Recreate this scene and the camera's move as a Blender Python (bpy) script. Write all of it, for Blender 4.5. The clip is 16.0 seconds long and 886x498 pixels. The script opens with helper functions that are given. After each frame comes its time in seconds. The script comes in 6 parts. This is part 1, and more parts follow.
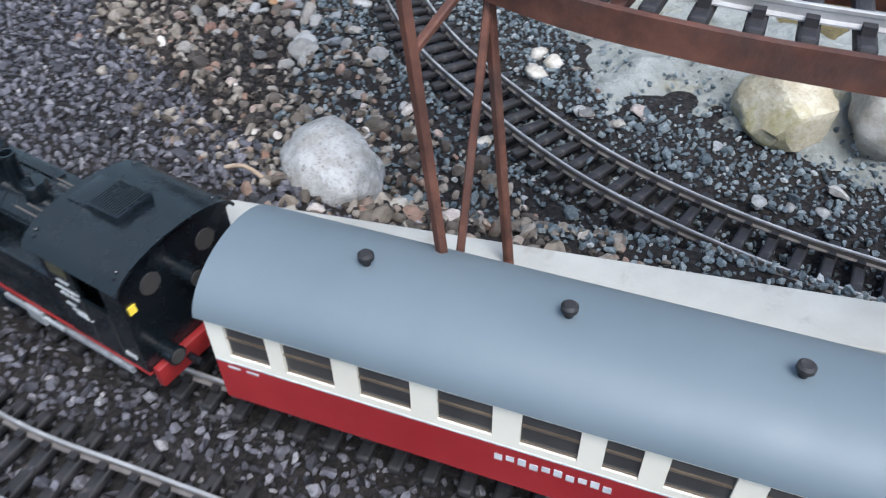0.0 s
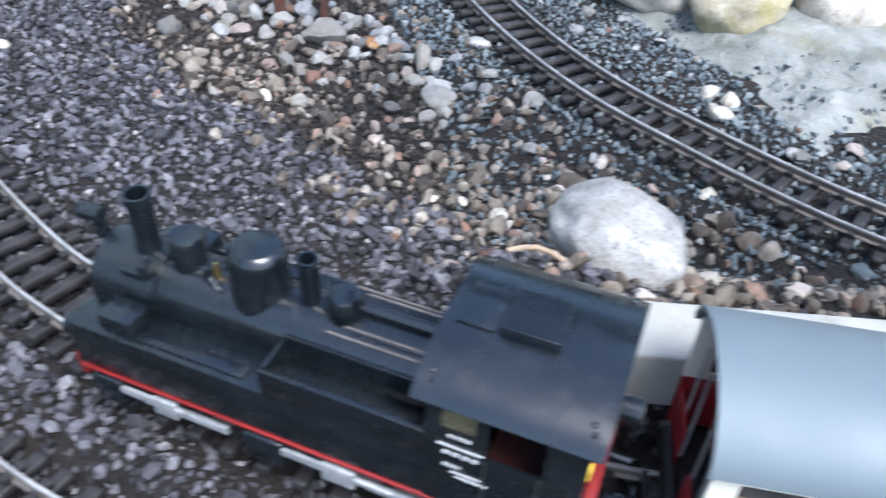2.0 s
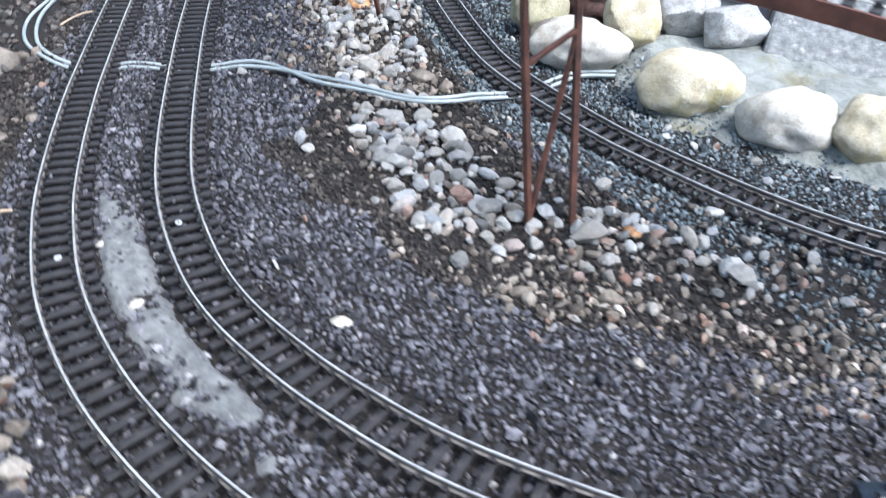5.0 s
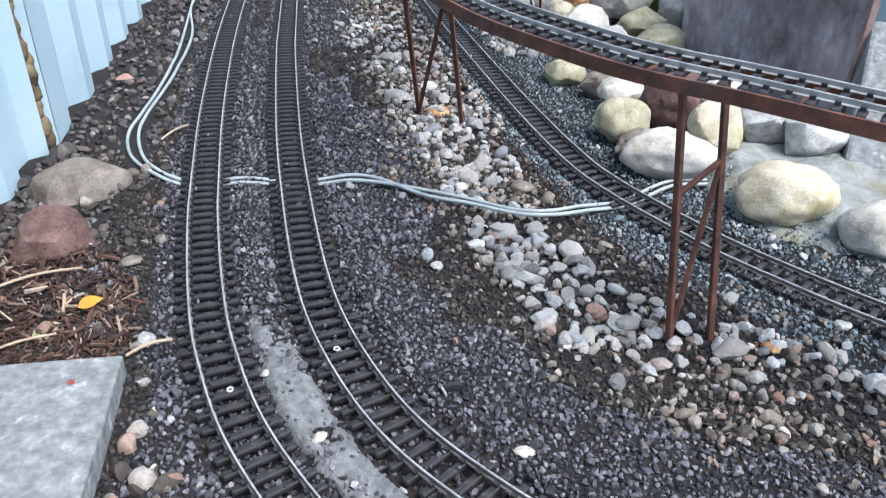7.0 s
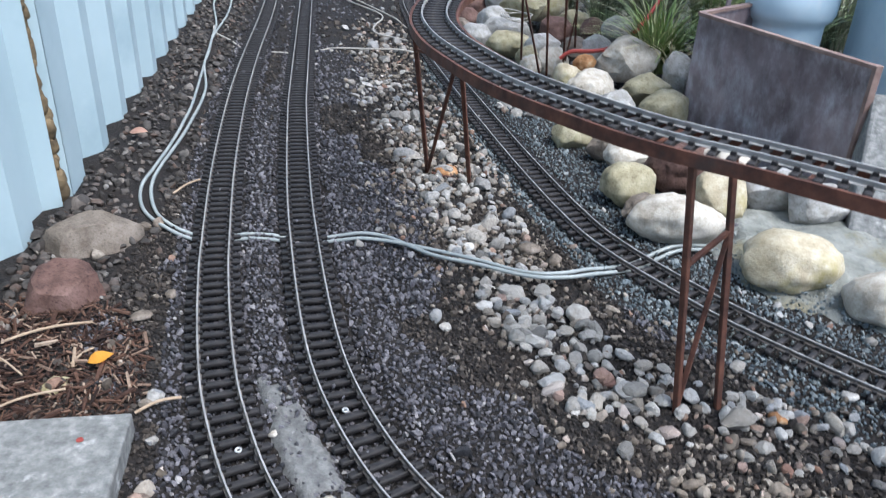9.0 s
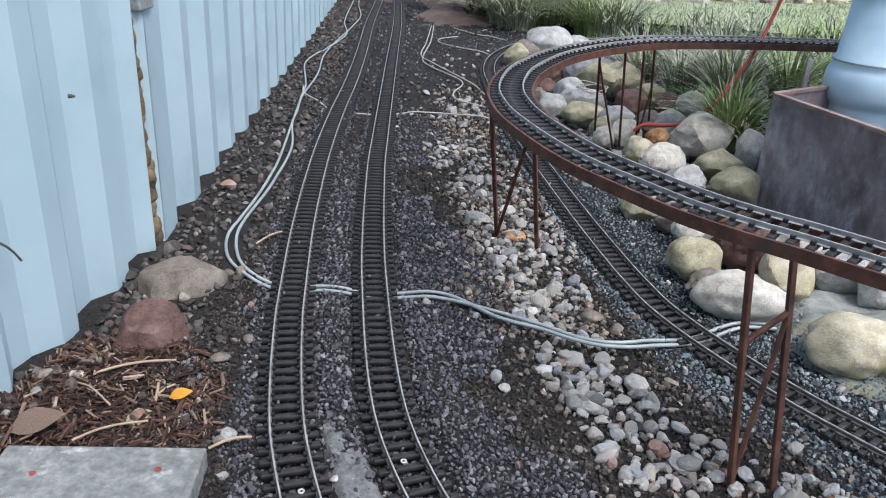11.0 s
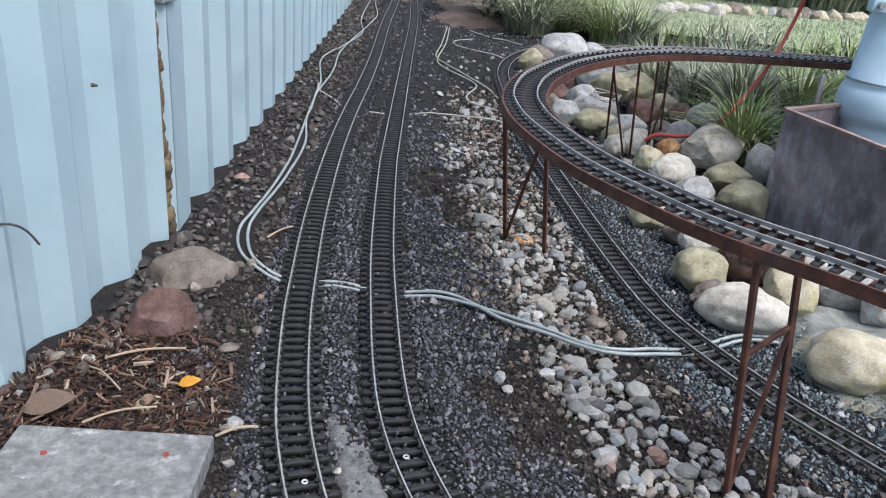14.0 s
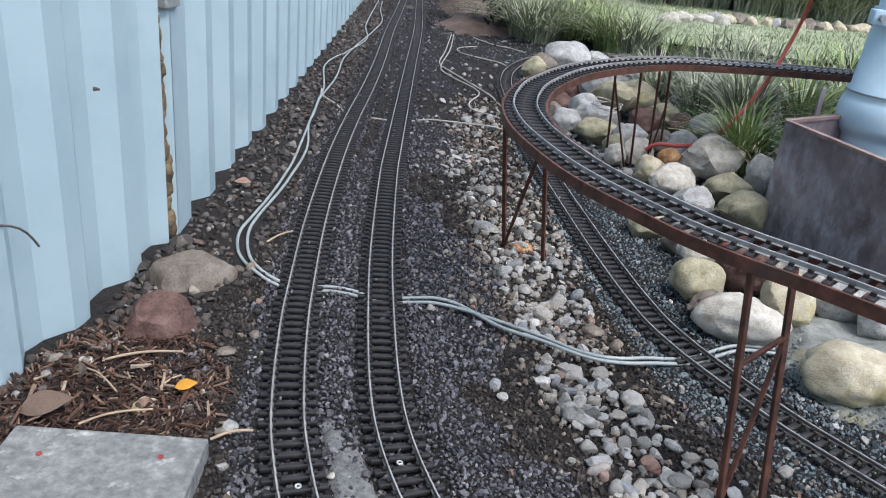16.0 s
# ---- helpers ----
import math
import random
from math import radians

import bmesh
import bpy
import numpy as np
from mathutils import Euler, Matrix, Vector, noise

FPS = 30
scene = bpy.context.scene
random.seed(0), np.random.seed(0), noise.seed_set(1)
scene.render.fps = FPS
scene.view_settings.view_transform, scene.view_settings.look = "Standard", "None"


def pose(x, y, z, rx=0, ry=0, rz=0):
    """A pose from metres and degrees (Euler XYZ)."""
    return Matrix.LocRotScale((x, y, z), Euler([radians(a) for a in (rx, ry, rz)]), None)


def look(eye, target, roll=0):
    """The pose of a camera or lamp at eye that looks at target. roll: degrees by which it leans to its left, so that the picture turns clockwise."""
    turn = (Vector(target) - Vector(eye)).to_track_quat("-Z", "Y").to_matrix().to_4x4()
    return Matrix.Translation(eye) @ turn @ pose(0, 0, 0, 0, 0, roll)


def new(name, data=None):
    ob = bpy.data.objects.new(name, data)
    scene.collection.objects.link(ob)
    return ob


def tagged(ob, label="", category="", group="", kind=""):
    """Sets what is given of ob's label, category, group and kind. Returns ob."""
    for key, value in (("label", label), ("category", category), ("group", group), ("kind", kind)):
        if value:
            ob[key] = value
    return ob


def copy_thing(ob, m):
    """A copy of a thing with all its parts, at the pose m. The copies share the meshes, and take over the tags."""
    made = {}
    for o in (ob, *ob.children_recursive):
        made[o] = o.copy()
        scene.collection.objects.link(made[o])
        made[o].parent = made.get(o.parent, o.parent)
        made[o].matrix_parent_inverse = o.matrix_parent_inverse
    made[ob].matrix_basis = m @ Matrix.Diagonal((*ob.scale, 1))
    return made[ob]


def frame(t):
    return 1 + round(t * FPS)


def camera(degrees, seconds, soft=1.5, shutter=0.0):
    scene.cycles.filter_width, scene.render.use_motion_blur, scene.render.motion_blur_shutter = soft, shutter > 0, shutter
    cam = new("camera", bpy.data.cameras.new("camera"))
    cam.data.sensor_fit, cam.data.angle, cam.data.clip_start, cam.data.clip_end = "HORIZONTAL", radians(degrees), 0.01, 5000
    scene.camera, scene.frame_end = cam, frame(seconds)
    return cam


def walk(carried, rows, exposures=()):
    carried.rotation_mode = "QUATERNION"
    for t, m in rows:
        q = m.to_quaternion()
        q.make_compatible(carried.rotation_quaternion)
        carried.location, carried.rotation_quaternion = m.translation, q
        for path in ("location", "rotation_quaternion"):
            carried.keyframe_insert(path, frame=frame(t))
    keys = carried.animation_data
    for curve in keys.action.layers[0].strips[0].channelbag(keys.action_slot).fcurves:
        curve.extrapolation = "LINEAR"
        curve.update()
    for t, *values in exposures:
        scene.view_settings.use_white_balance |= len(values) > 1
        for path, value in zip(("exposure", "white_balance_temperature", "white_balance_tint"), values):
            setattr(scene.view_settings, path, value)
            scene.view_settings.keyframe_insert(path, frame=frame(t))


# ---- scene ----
cam = camera(58.8, 16.0, soft=1.1, shutter=0.5)
PATH = [
    (0, (0.448, 0.377, 0.476), (-0.332, 1.6, -0.901), -1.2),
    (0.5, (0.394, 0.388, 0.434), (-0.218, 1.745, -0.903), 1.8),
    (1, (0.305, 0.394, 0.404), (-0.124, 1.843, -0.906), 4.7),
    (1.5, (0.214, 0.378, 0.403), (-0.257, 1.846, -0.871), 4.0),
    (2, (0.107, 0.339, 0.413), (-0.415, 1.762, -0.891), 2.8),
    (2.5, (0.044, 0.301, 0.425), (-0.492, 1.708, -0.891), 2.8),
    (3, (-0.01, 0.256, 0.466), (-0.456, 1.72, -0.822), 1.8),
    (3.5, (-0.103, 0.229, 0.485), (-0.534, 1.735, -0.758), 1.8),
    (4, (-0.262, 0.22, 0.496), (-0.642, 1.733, -0.755), 2.8),
    (4.5, (-0.397, 0.218, 0.528), (-0.673, 1.761, -0.714), 1.7),
    (5, (-0.515, 0.26, 0.585), (-0.517, 1.865, -0.608), 1.4),
    (5.2, (-0.579, 0.285, 0.598), (-0.55, 1.883, -0.605), 1.5),
    (7.3, (-0.742, 0.272, 0.664), (-0.692, 1.991, -0.357), 1.2),
    (7.5, (-0.746, 0.272, 0.66), (-0.685, 2.002, -0.342), 1.4),
    (8, (-0.751, 0.273, 0.665), (-0.685, 2.014, -0.316), 1.6),
    (8.5, (-0.753, 0.272, 0.663), (-0.689, 2.024, -0.298), 1.7),
    (9, (-0.755, 0.272, 0.684), (-0.709, 2.034, -0.262), 2.5),
    (9.5, (-0.758, 0.253, 0.713), (-0.813, 2.043, -0.178), 2.0),
    (12, (-0.747, 0.222, 0.716), (-0.892, 2.042, -0.1), 3.4),
    (12.5, (-0.75, 0.219, 0.719), (-0.893, 2.039, -0.098), 3.8),
    (13, (-0.753, 0.211, 0.722), (-0.897, 2.031, -0.096), 4.4),
    (13.5, (-0.754, 0.209, 0.72), (-0.904, 2.027, -0.101), 4.8),
    (14, (-0.756, 0.207, 0.722), (-0.907, 2.025, -0.098), 5.4),
    (14.5, (-0.753, 0.21, 0.72), (-0.907, 2.028, -0.1), 5.8),
    (15, (-0.754, 0.208, 0.722), (-0.907, 2.027, -0.095), 6.1),
    (15.5, (-0.747, 0.206, 0.724), (-0.904, 2.028, -0.086), 6.1),
    (16, (-0.746, 0.203, 0.727), (-0.907, 2.026, -0.08), 6.0),
]
walk(cam, [(t, look(eye, target, roll)) for t, eye, target, roll in PATH],
     [(0, 1.15, 5750, 8), (1.5, 1.38, 5750, 9), (2.5, 2.0, 5500, 9), (3, 2.1, 5550, 8), (3.5, 1.95, 5600, 8), (5, 1.75, 5650, 8), (7.5, 1.45, 5800, 8), (9, 1.25, 5850, 8), (12, 0.98, 6000, 9), (16, 0.98, 6000, 9)])

# ---- world and light: a dull overcast day ----
SUN_ELEV, SUN_ROT = 60.0, 126.0
world = bpy.data.worlds.new("sky")
scene.world = world
world.use_nodes = True
wn = world.node_tree.nodes
sky = wn.new("ShaderNodeTexSky")
sky.sky_type = "NISHITA"
sky.sun_disc = False
sky.sun_elevation, sky.sun_rotation = radians(SUN_ELEV), radians(SUN_ROT)
sky.air_density, sky.dust_density = 1.0, 3.0
world.node_tree.links.new(sky.outputs[0], wn["Background"].inputs[0])
wn["Background"].inputs[1].default_value = 0.15
sun = new("sun", bpy.data.lights.new("sun", "SUN"))
sun.data.energy, sun.data.angle, sun.data.color = 1.9, radians(30), (1.0, 0.96, 0.9)
az = radians(SUN_ROT)
sun.matrix_world = look((0, 0, 5), (-5 * math.sin(az) / math.tan(radians(SUN_ELEV)), -5 * math.cos(az) / math.tan(radians(SUN_ELEV)), 0))


# ---- materials ----
def mat(name, rough=0.7, metal=0.0, spec=0.5):
    m = bpy.data.materials.new(name)
    m.use_nodes = True
    b = m.node_tree.nodes["Principled BSDF"]
    b.inputs["Roughness"].default_value = rough
    b.inputs["Metallic"].default_value = metal
    b.inputs["Specular IOR Level"].default_value = spec
    return m


def ramp_of(nt, fac, stops):
    r = nt.nodes.new("ShaderNodeValToRGB")
    els = r.color_ramp.elements
    while len(els) < len(stops):
        els.new(0.5)
    for e, (p, c) in zip(els, stops):
        e.position, e.color = p, (*c, 1)
    nt.links.new(fac, r.inputs[0])
    return r.outputs[0]


def noise_of(nt, scale, detail=4.0, rough=0.55, coords="Object"):
    co = nt.nodes.new("ShaderNodeTexCoord")
    n = nt.nodes.new("ShaderNodeTexNoise")
    n.inputs["Scale"].default_value, n.inputs["Detail"].default_value, n.inputs["Roughness"].default_value = scale, detail, rough
    nt.links.new(co.outputs[coords], n.inputs["Vector"])
    return n.outputs["Fac"]


def mix_of(nt, fac, a, b, mode="MIX"):
    m = nt.nodes.new("ShaderNodeMix")
    m.data_type, m.blend_type = "RGBA", mode
    for sock, v in ((m.inputs[0], fac), (m.inputs[6], a), (m.inputs[7], b)):
        if isinstance(v, bpy.types.NodeSocket):
            nt.links.new(v, sock)
        else:
            sock.default_value = v if isinstance(v, float) else (*v, 1)
    return m.outputs[2]


def bump_of(nt, height, strength, distance):
    b = nt.nodes.new("ShaderNodeBump")
    b.inputs["Strength"].default_value, b.inputs["Distance"].default_value = strength, distance
    nt.links.new(height, b.inputs["Height"])
    nt.links.new(b.outputs[0], nt.nodes["Principled BSDF"].inputs["Normal"])


def varied(name, stops, scale, rough=0.7, metal=0.0, spec=0.5, bump=(0.0, 0.0, 1.0), stain=None, coords="Object"):
    """A surface whose colour runs over the stops by noise; bump: strength, depth, scale; stain: colour, scale, from, to."""
    m = mat(name, rough, metal, spec)
    nt = m.node_tree
    col = ramp_of(nt, noise_of(nt, scale, 6.0, 0.6, coords), stops)
    if stain:
        c, sc, lo, hi = stain
        mask = ramp_of(nt, noise_of(nt, sc, 5.0, 0.65, coords), [(lo, (0, 0, 0)), (hi, (1, 1, 1))])
        col = mix_of(nt, mask, col, c)
    nt.links.new(col, nt.nodes["Principled BSDF"].inputs["Base Color"])
    rr = ramp_of(nt, noise_of(nt, scale * 2.3, 3.0, 0.6, coords), [(0.25, (max(0, rough - 0.12),) * 3), (0.75, (min(1, rough + 0.12),) * 3)])
    nt.links.new(rr, nt.nodes["Principled BSDF"].inputs["Roughness"])
    if bump[0]:
        bump_of(nt, noise_of(nt, bump[2], 6.0, 0.6, coords), bump[0], bump[1])
    return m


def stones_mat(name, stops, rough, grain=400.0, per="island"):
    """Stones that differ in colour one by one."""
    m = mat(name, rough, spec=0.35)
    nt = m.node_tree
    if per == "island":
        g = nt.nodes.new("ShaderNodeNewGeometry")
        fac = g.outputs["Random Per Island"]
    else:
        g = nt.nodes.new("ShaderNodeObjectInfo")
        fac = g.outputs["Random"]
    col = ramp_of(nt, fac, stops)
    tint = ramp_of(nt, noise_of(nt, grain, 4.0, 0.6), [(0.3, (0.55, 0.53, 0.51) if grain > 10 else (0.84, 0.82, 0.8)), (0.7, (1.15, 1.15, 1.15))])
    col = mix_of(nt, 1.0, col, tint, "MULTIPLY")
    nt.links.new(col, nt.nodes["Principled BSDF"].inputs["Base Color"])
    bump_of(nt, noise_of(nt, grain * 1.5, 6.0, 0.7), 0.6, 0.002 if grain > 10 else 0.02)
    return m


def rock(name, stops, scale, rough=0.78, moss=None, speck=(0.5, 0.48, 0.45), fine=260.0):
    """Weathered stone: broad colour patches, fine dark specks, pits, and stains of lichen or dirt."""
    m = mat(name, rough, spec=0.3)
    nt = m.node_tree
    col = ramp_of(nt, noise_of(nt, scale, 8.0, 0.66), stops)
    grain = ramp_of(nt, noise_of(nt, fine, 5.0, 0.7), [(0.33, speck), (0.46, (0.95, 0.95, 0.95)), (0.72, (1.08, 1.08, 1.08))])
    col = mix_of(nt, 1.0, col, grain, "MULTIPLY")
    blotch = ramp_of(nt, noise_of(nt, scale * 3.5, 6.0, 0.7), [(0.35, (0.72, 0.7, 0.66)), (0.55, (1.0, 1.0, 1.0))])
    col = mix_of(nt, 1.0, col, blotch, "MULTIPLY")
    if moss:
        c, sc, lo, hi = moss
        col = mix_of(nt, ramp_of(nt, noise_of(nt, sc, 7.0, 0.72), [(lo, (0, 0, 0)), (hi, (1, 1, 1))]), col, c)
    nt.links.new(col, nt.nodes["Principled BSDF"].inputs["Base Color"])
    rough_h = nt.nodes.new("ShaderNodeMath")
    rough_h.operation = "ADD"
    nt.links.new(noise_of(nt, 38.0, 8.0, 0.68), rough_h.inputs[0])
    nt.links.new(noise_of(nt, 190.0, 5.0, 0.7), rough_h.inputs[1])
    bump_of(nt, rough_h.outputs[0], 0.55, 0.004)
    return m


M = {}
M["soil"] = varied("soil", [(0.32, (0.004, 0.0037, 0.0037)), (0.5, (0.013, 0.0115, 0.011)), (0.7, (0.04, 0.035, 0.033))], 210.0, 0.92, spec=0.25, bump=(1.0, 0.005, 230.0), stain=((0.018, 0.014, 0.0115), 7.0, 0.5, 0.66))
M["chip"] = stones_mat("basalt_chip", [(0.0, (0.017, 0.017, 0.0195)), (0.4, (0.06, 0.058, 0.067)), (0.82, (0.132, 0.128, 0.145)), (0.96, (0.18, 0.175, 0.188)), (1.0, (0.3, 0.29, 0.285))], 0.52)
M["earthchip"] = stones_mat("earth_crumb", [(0.0, (0.01, 0.008, 0.007)), (0.45, (0.03, 0.024, 0.02)), (0.85, (0.068, 0.057, 0.048)), (0.97, (0.115, 0.1, 0.086)), (1.0, (0.24, 0.215, 0.19))], 0.85)
M["bluechip"] = stones_mat("slate_chip", [(0.0, (0.05, 0.065, 0.075)), (0.5, (0.12, 0.148, 0.162)), (0.92, (0.2, 0.232, 0.24)), (1.0, (0.34, 0.35, 0.345))], 0.7)
PEBBLE_STOPS = [(0.0, (0.14, 0.137, 0.132)), (0.15, (0.32, 0.31, 0.285)), (0.33, (0.52, 0.5, 0.46)), (0.46, (0.27, 0.24, 0.2)), (0.6, (0.6, 0.585, 0.55)), (0.78, (0.28, 0.297, 0.315)), (0.93, (0.46, 0.42, 0.36)), (0.96, (0.26, 0.14, 0.1)), (1.0, (0.74, 0.72, 0.68))]
M["pebble"] = stones_mat("river_pebble", [(p, tuple(0.6 * v for v in c)) for p, c in PEBBLE_STOPS], 0.7, 190.0, "island")
M["pebble_one"] = stones_mat("river_pebble_one", [(p, tuple(0.76 * v for v in c)) for p, c in PEBBLE_STOPS], 0.7, 2.6, "object")
M["brownpebble"] = stones_mat("earthy_pebble", [(0.0, (0.0403, 0.0322, 0.0264)), (0.3, (0.0978, 0.0805, 0.0633)), (0.6, (0.184, 0.1552, 0.123)), (0.82, (0.2875, 0.2587, 0.2185)), (0.93, (0.184, 0.1035, 0.069)), (1.0, (0.529, 0.4945, 0.4485))], 0.7, 150.0)
M["mortar"] = varied("pale_mortar", [(0.3, (0.11, 0.116, 0.102)), (0.5, (0.19, 0.198, 0.18)), (0.75, (0.27, 0.278, 0.258))], 21.0, 0.88, spec=0.3, bump=(1.0, 0.01, 55.0), stain=((0.17, 0.155, 0.1), 9.0, 0.53, 0.68))
M["concrete"] = varied("old_concrete", [(0.3, (0.09, 0.092, 0.089)), (0.5, (0.15, 0.153, 0.147)), (0.75, (0.26, 0.26, 0.247))], 70.0, 0.85, bump=(0.8, 0.004, 110.0), stain=((0.36, 0.36, 0.345), 34.0, 0.6, 0.72))
M["slab"] = varied("pale_slab", [(0.3, (0.25, 0.246, 0.222)), (0.7, (0.335, 0.33, 0.302))], 12.0, 0.8, bump=(0.35, 0.002, 150.0), stain=((0.2, 0.19, 0.165), 26.0, 0.56, 0.74))
M["sleeper"] = varied("black_plastic", [(0.3, (0.009, 0.0085, 0.0087)), (0.7, (0.026, 0.0235, 0.024))], 60.0, 0.62, spec=0.35, bump=(0.4, 0.001, 300.0), stain=((0.08, 0.07, 0.062), 60.0, 0.6, 0.8))
M["rail"] = varied("worn_rail", [(0.3, (0.21, 0.202, 0.19)), (0.6, (0.36, 0.35, 0.335))], 40.0, 0.42, 0.3, stain=((0.2, 0.165, 0.13), 30.0, 0.6, 0.8))
M["rail_side"] = varied("tarnished_rail", [(0.3, (0.07, 0.06, 0.052)), (0.7, (0.15, 0.13, 0.115))], 50.0, 0.55, 0.3)
M["rust"] = varied("rusty_steel", [(0.25, (0.032, 0.014, 0.01)), (0.5, (0.085, 0.033, 0.02)), (0.75, (0.15, 0.06, 0.036))], 35.0, 0.72, 0.25, bump=(0.5, 0.001, 260.0), stain=((0.05, 0.035, 0.03), 12.0, 0.55, 0.75))
M["wall"] = varied("pale_blue_paint", [(0.3, (0.275, 0.362, 0.396)), (0.7, (0.355, 0.445, 0.48))], 2.2, 0.4, bump=(0.12, 0.004, 9.0), stain=((0.22, 0.3, 0.34), 3.4, 0.54, 0.8))
M["granite"] = rock("pale_boulder", [(0.3, (0.3, 0.25, 0.15)), (0.5, (0.43, 0.385, 0.285)), (0.75, (0.52, 0.485, 0.405))], 9.0, moss=((0.25, 0.215, 0.075), 7.0, 0.52, 0.68), speck=(0.74, 0.72, 0.68))
M["white_stone"] = rock("white_stone", [(0.3, (0.31, 0.275, 0.22)), (0.5, (0.44, 0.41, 0.355)), (0.75, (0.54, 0.52, 0.475))], 14.0, moss=((0.24, 0.21, 0.15), 9.0, 0.58, 0.72), speck=(0.82, 0.8, 0.77))
M["grey_stone"] = rock("grey_stone", [(0.3, (0.22, 0.215, 0.205)), (0.55, (0.36, 0.355, 0.34)), (0.8, (0.5, 0.495, 0.475))], 12.0, moss=((0.17, 0.15, 0.11), 8.0, 0.58, 0.74))
M["olive_stone"] = rock("mossy_stone", [(0.3, (0.17, 0.15, 0.085)), (0.5, (0.33, 0.3, 0.2)), (0.75, (0.5, 0.475, 0.39))], 10.0, moss=((0.22, 0.2, 0.105), 6.0, 0.5, 0.68))
M["moss_dark"] = rock("dark_moss", [(0.3, (0.06, 0.05, 0.02)), (0.6, (0.12, 0.095, 0.04)), (0.8, (0.2, 0.17, 0.1))], 14.0)
M["brown_stone"] = rock("red_brown_stone", [(0.3, (0.05, 0.027, 0.022)), (0.5, (0.11, 0.063, 0.052)), (0.75, (0.2, 0.13, 0.112))], 13.0, speck=(0.4, 0.36, 0.35))
M["tan_stone"] = rock("tan_stone", [(0.3, (0.08, 0.064, 0.05)), (0.5, (0.17, 0.143, 0.118)), (0.75, (0.28, 0.245, 0.21))], 12.0)
M["cable"] = varied("grey_cable", [(0.3, (0.19, 0.215, 0.212)), (0.7, (0.28, 0.305, 0.3))], 20.0, 0.5)
M["white_wire"] = varied("white_wire", [(0.3, (0.25, 0.235, 0.205)), (0.7, (0.36, 0.34, 0.3))], 20.0, 0.55)
M["hose"] = varied("red_hose", [(0.3, (0.35, 0.05, 0.04)), (0.7, (0.5, 0.1, 0.07))], 20.0, 0.45)
M["pipe"] = varied("galvanised_blue_paint", [(0.3, (0.4, 0.53, 0.6)), (0.7, (0.52, 0.64, 0.7))], 9.0, 0.5, 0.1, stain=((0.56, 0.62, 0.65), 14.0, 0.56, 0.75), bump=(0.1, 0.002, 30.0))
M["foam"] = varied("yellowed_foam", [(0.3, (0.06, 0.042, 0.022)), (0.6, (0.14, 0.1, 0.052)), (0.8, (0.23, 0.175, 0.1))], 30.0, 0.9, bump=(0.8, 0.006, 60.0))
# near-black: shade between the container walls put into colour; also cab door seams
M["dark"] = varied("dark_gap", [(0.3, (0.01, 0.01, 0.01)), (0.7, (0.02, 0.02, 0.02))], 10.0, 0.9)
M["grass"] = varied("lawn", [(0.3, (0.2, 0.235, 0.125)), (0.6, (0.28, 0.31, 0.185)), (0.8, (0.37, 0.385, 0.265))], 3.0, 0.9, bump=(0.8, 0.02, 60.0))
M["chipwood"] = stones_mat("bark_mulch", [(0.0, (0.014, 0.007, 0.005)), (0.5, (0.058, 0.028, 0.018)), (0.85, (0.115, 0.064, 0.042)), (1.0, (0.32, 0.25, 0.19))], 0.85, 200.0)
M["loco"] = varied("black_loco_paint", [(0.3, (0.003, 0.0045, 0.006)), (0.7, (0.006, 0.009, 0.0115))], 30.0, 0.24, spec=0.62, bump=(0.03, 0.0005, 160.0))
M["red"] = varied("red_paint", [(0.3, (0.16, 0.009, 0.009)), (0.7, (0.23, 0.015, 0.014))], 30.0, 0.5)
M["silver"] = varied("bright_metal", [(0.3, (0.24, 0.25, 0.25)), (0.7, (0.46, 0.47, 0.47))], 160.0, 0.42, 0.45)
M["roof"] = varied("grey_coach_roof", [(0.3, (0.088, 0.112, 0.125)), (0.7, (0.112, 0.137, 0.15))], 5.0, 0.58, bump=(0.04, 0.0005, 120.0))
M["cream"] = varied("cream_paint", [(0.3, (0.58, 0.54, 0.44)), (0.7, (0.66, 0.62, 0.52))], 10.0, 0.45)
M["maroon"] = varied("wine_red_paint", [(0.3, (0.2, 0.012, 0.014)), (0.7, (0.27, 0.02, 0.022))], 10.0, 0.4)
M["window"] = varied("dark_window", [(0.3, (0.03, 0.03, 0.03)), (0.7, (0.06, 0.055, 0.05))], 15.0, 0.15)
M["lettering"] = varied("white_lettering", [(0.3, (0.3, 0.31, 0.31)), (0.7, (0.5, 0.51, 0.5))], 90.0, 0.6)

M["footstone"] = stones_mat("earthy_grey_stone", [(0.0, (0.018, 0.0155, 0.0135)), (0.4, (0.044, 0.039, 0.035)), (0.7, (0.085, 0.077, 0.071)), (0.85, (0.07, 0.045, 0.034)), (1.0, (0.2, 0.19, 0.175))], 0.75, 120.0)
M["screw_red"] = varied("red_rust", [(0.3, (0.12, 0.018, 0.014)), (0.7, (0.26, 0.04, 0.03))], 180.0, 0.8)
M["earth"] = varied("red_brown_earth", [(0.3, (0.05, 0.035, 0.028)), (0.7, (0.14, 0.095, 0.075))], 4.0, 0.95, bump=(0.9, 0.02, 30.0))
M["rim_rust"] = varied("worn_rust", [(0.3, (0.14, 0.085, 0.07)), (0.7, (0.28, 0.2, 0.17))], 25.0, 0.6)
M["rust_stone"] = rock("orange_stone", [(0.3, (0.22, 0.1, 0.04)), (0.7, (0.4, 0.22, 0.1))], 30.0, moss=((0.4, 0.33, 0.22), 20.0, 0.55, 0.7))
M["straw_stone"] = rock("straw_stone", [(0.3, (0.26, 0.22, 0.12)), (0.7, (0.38, 0.34, 0.21))], 30.0)
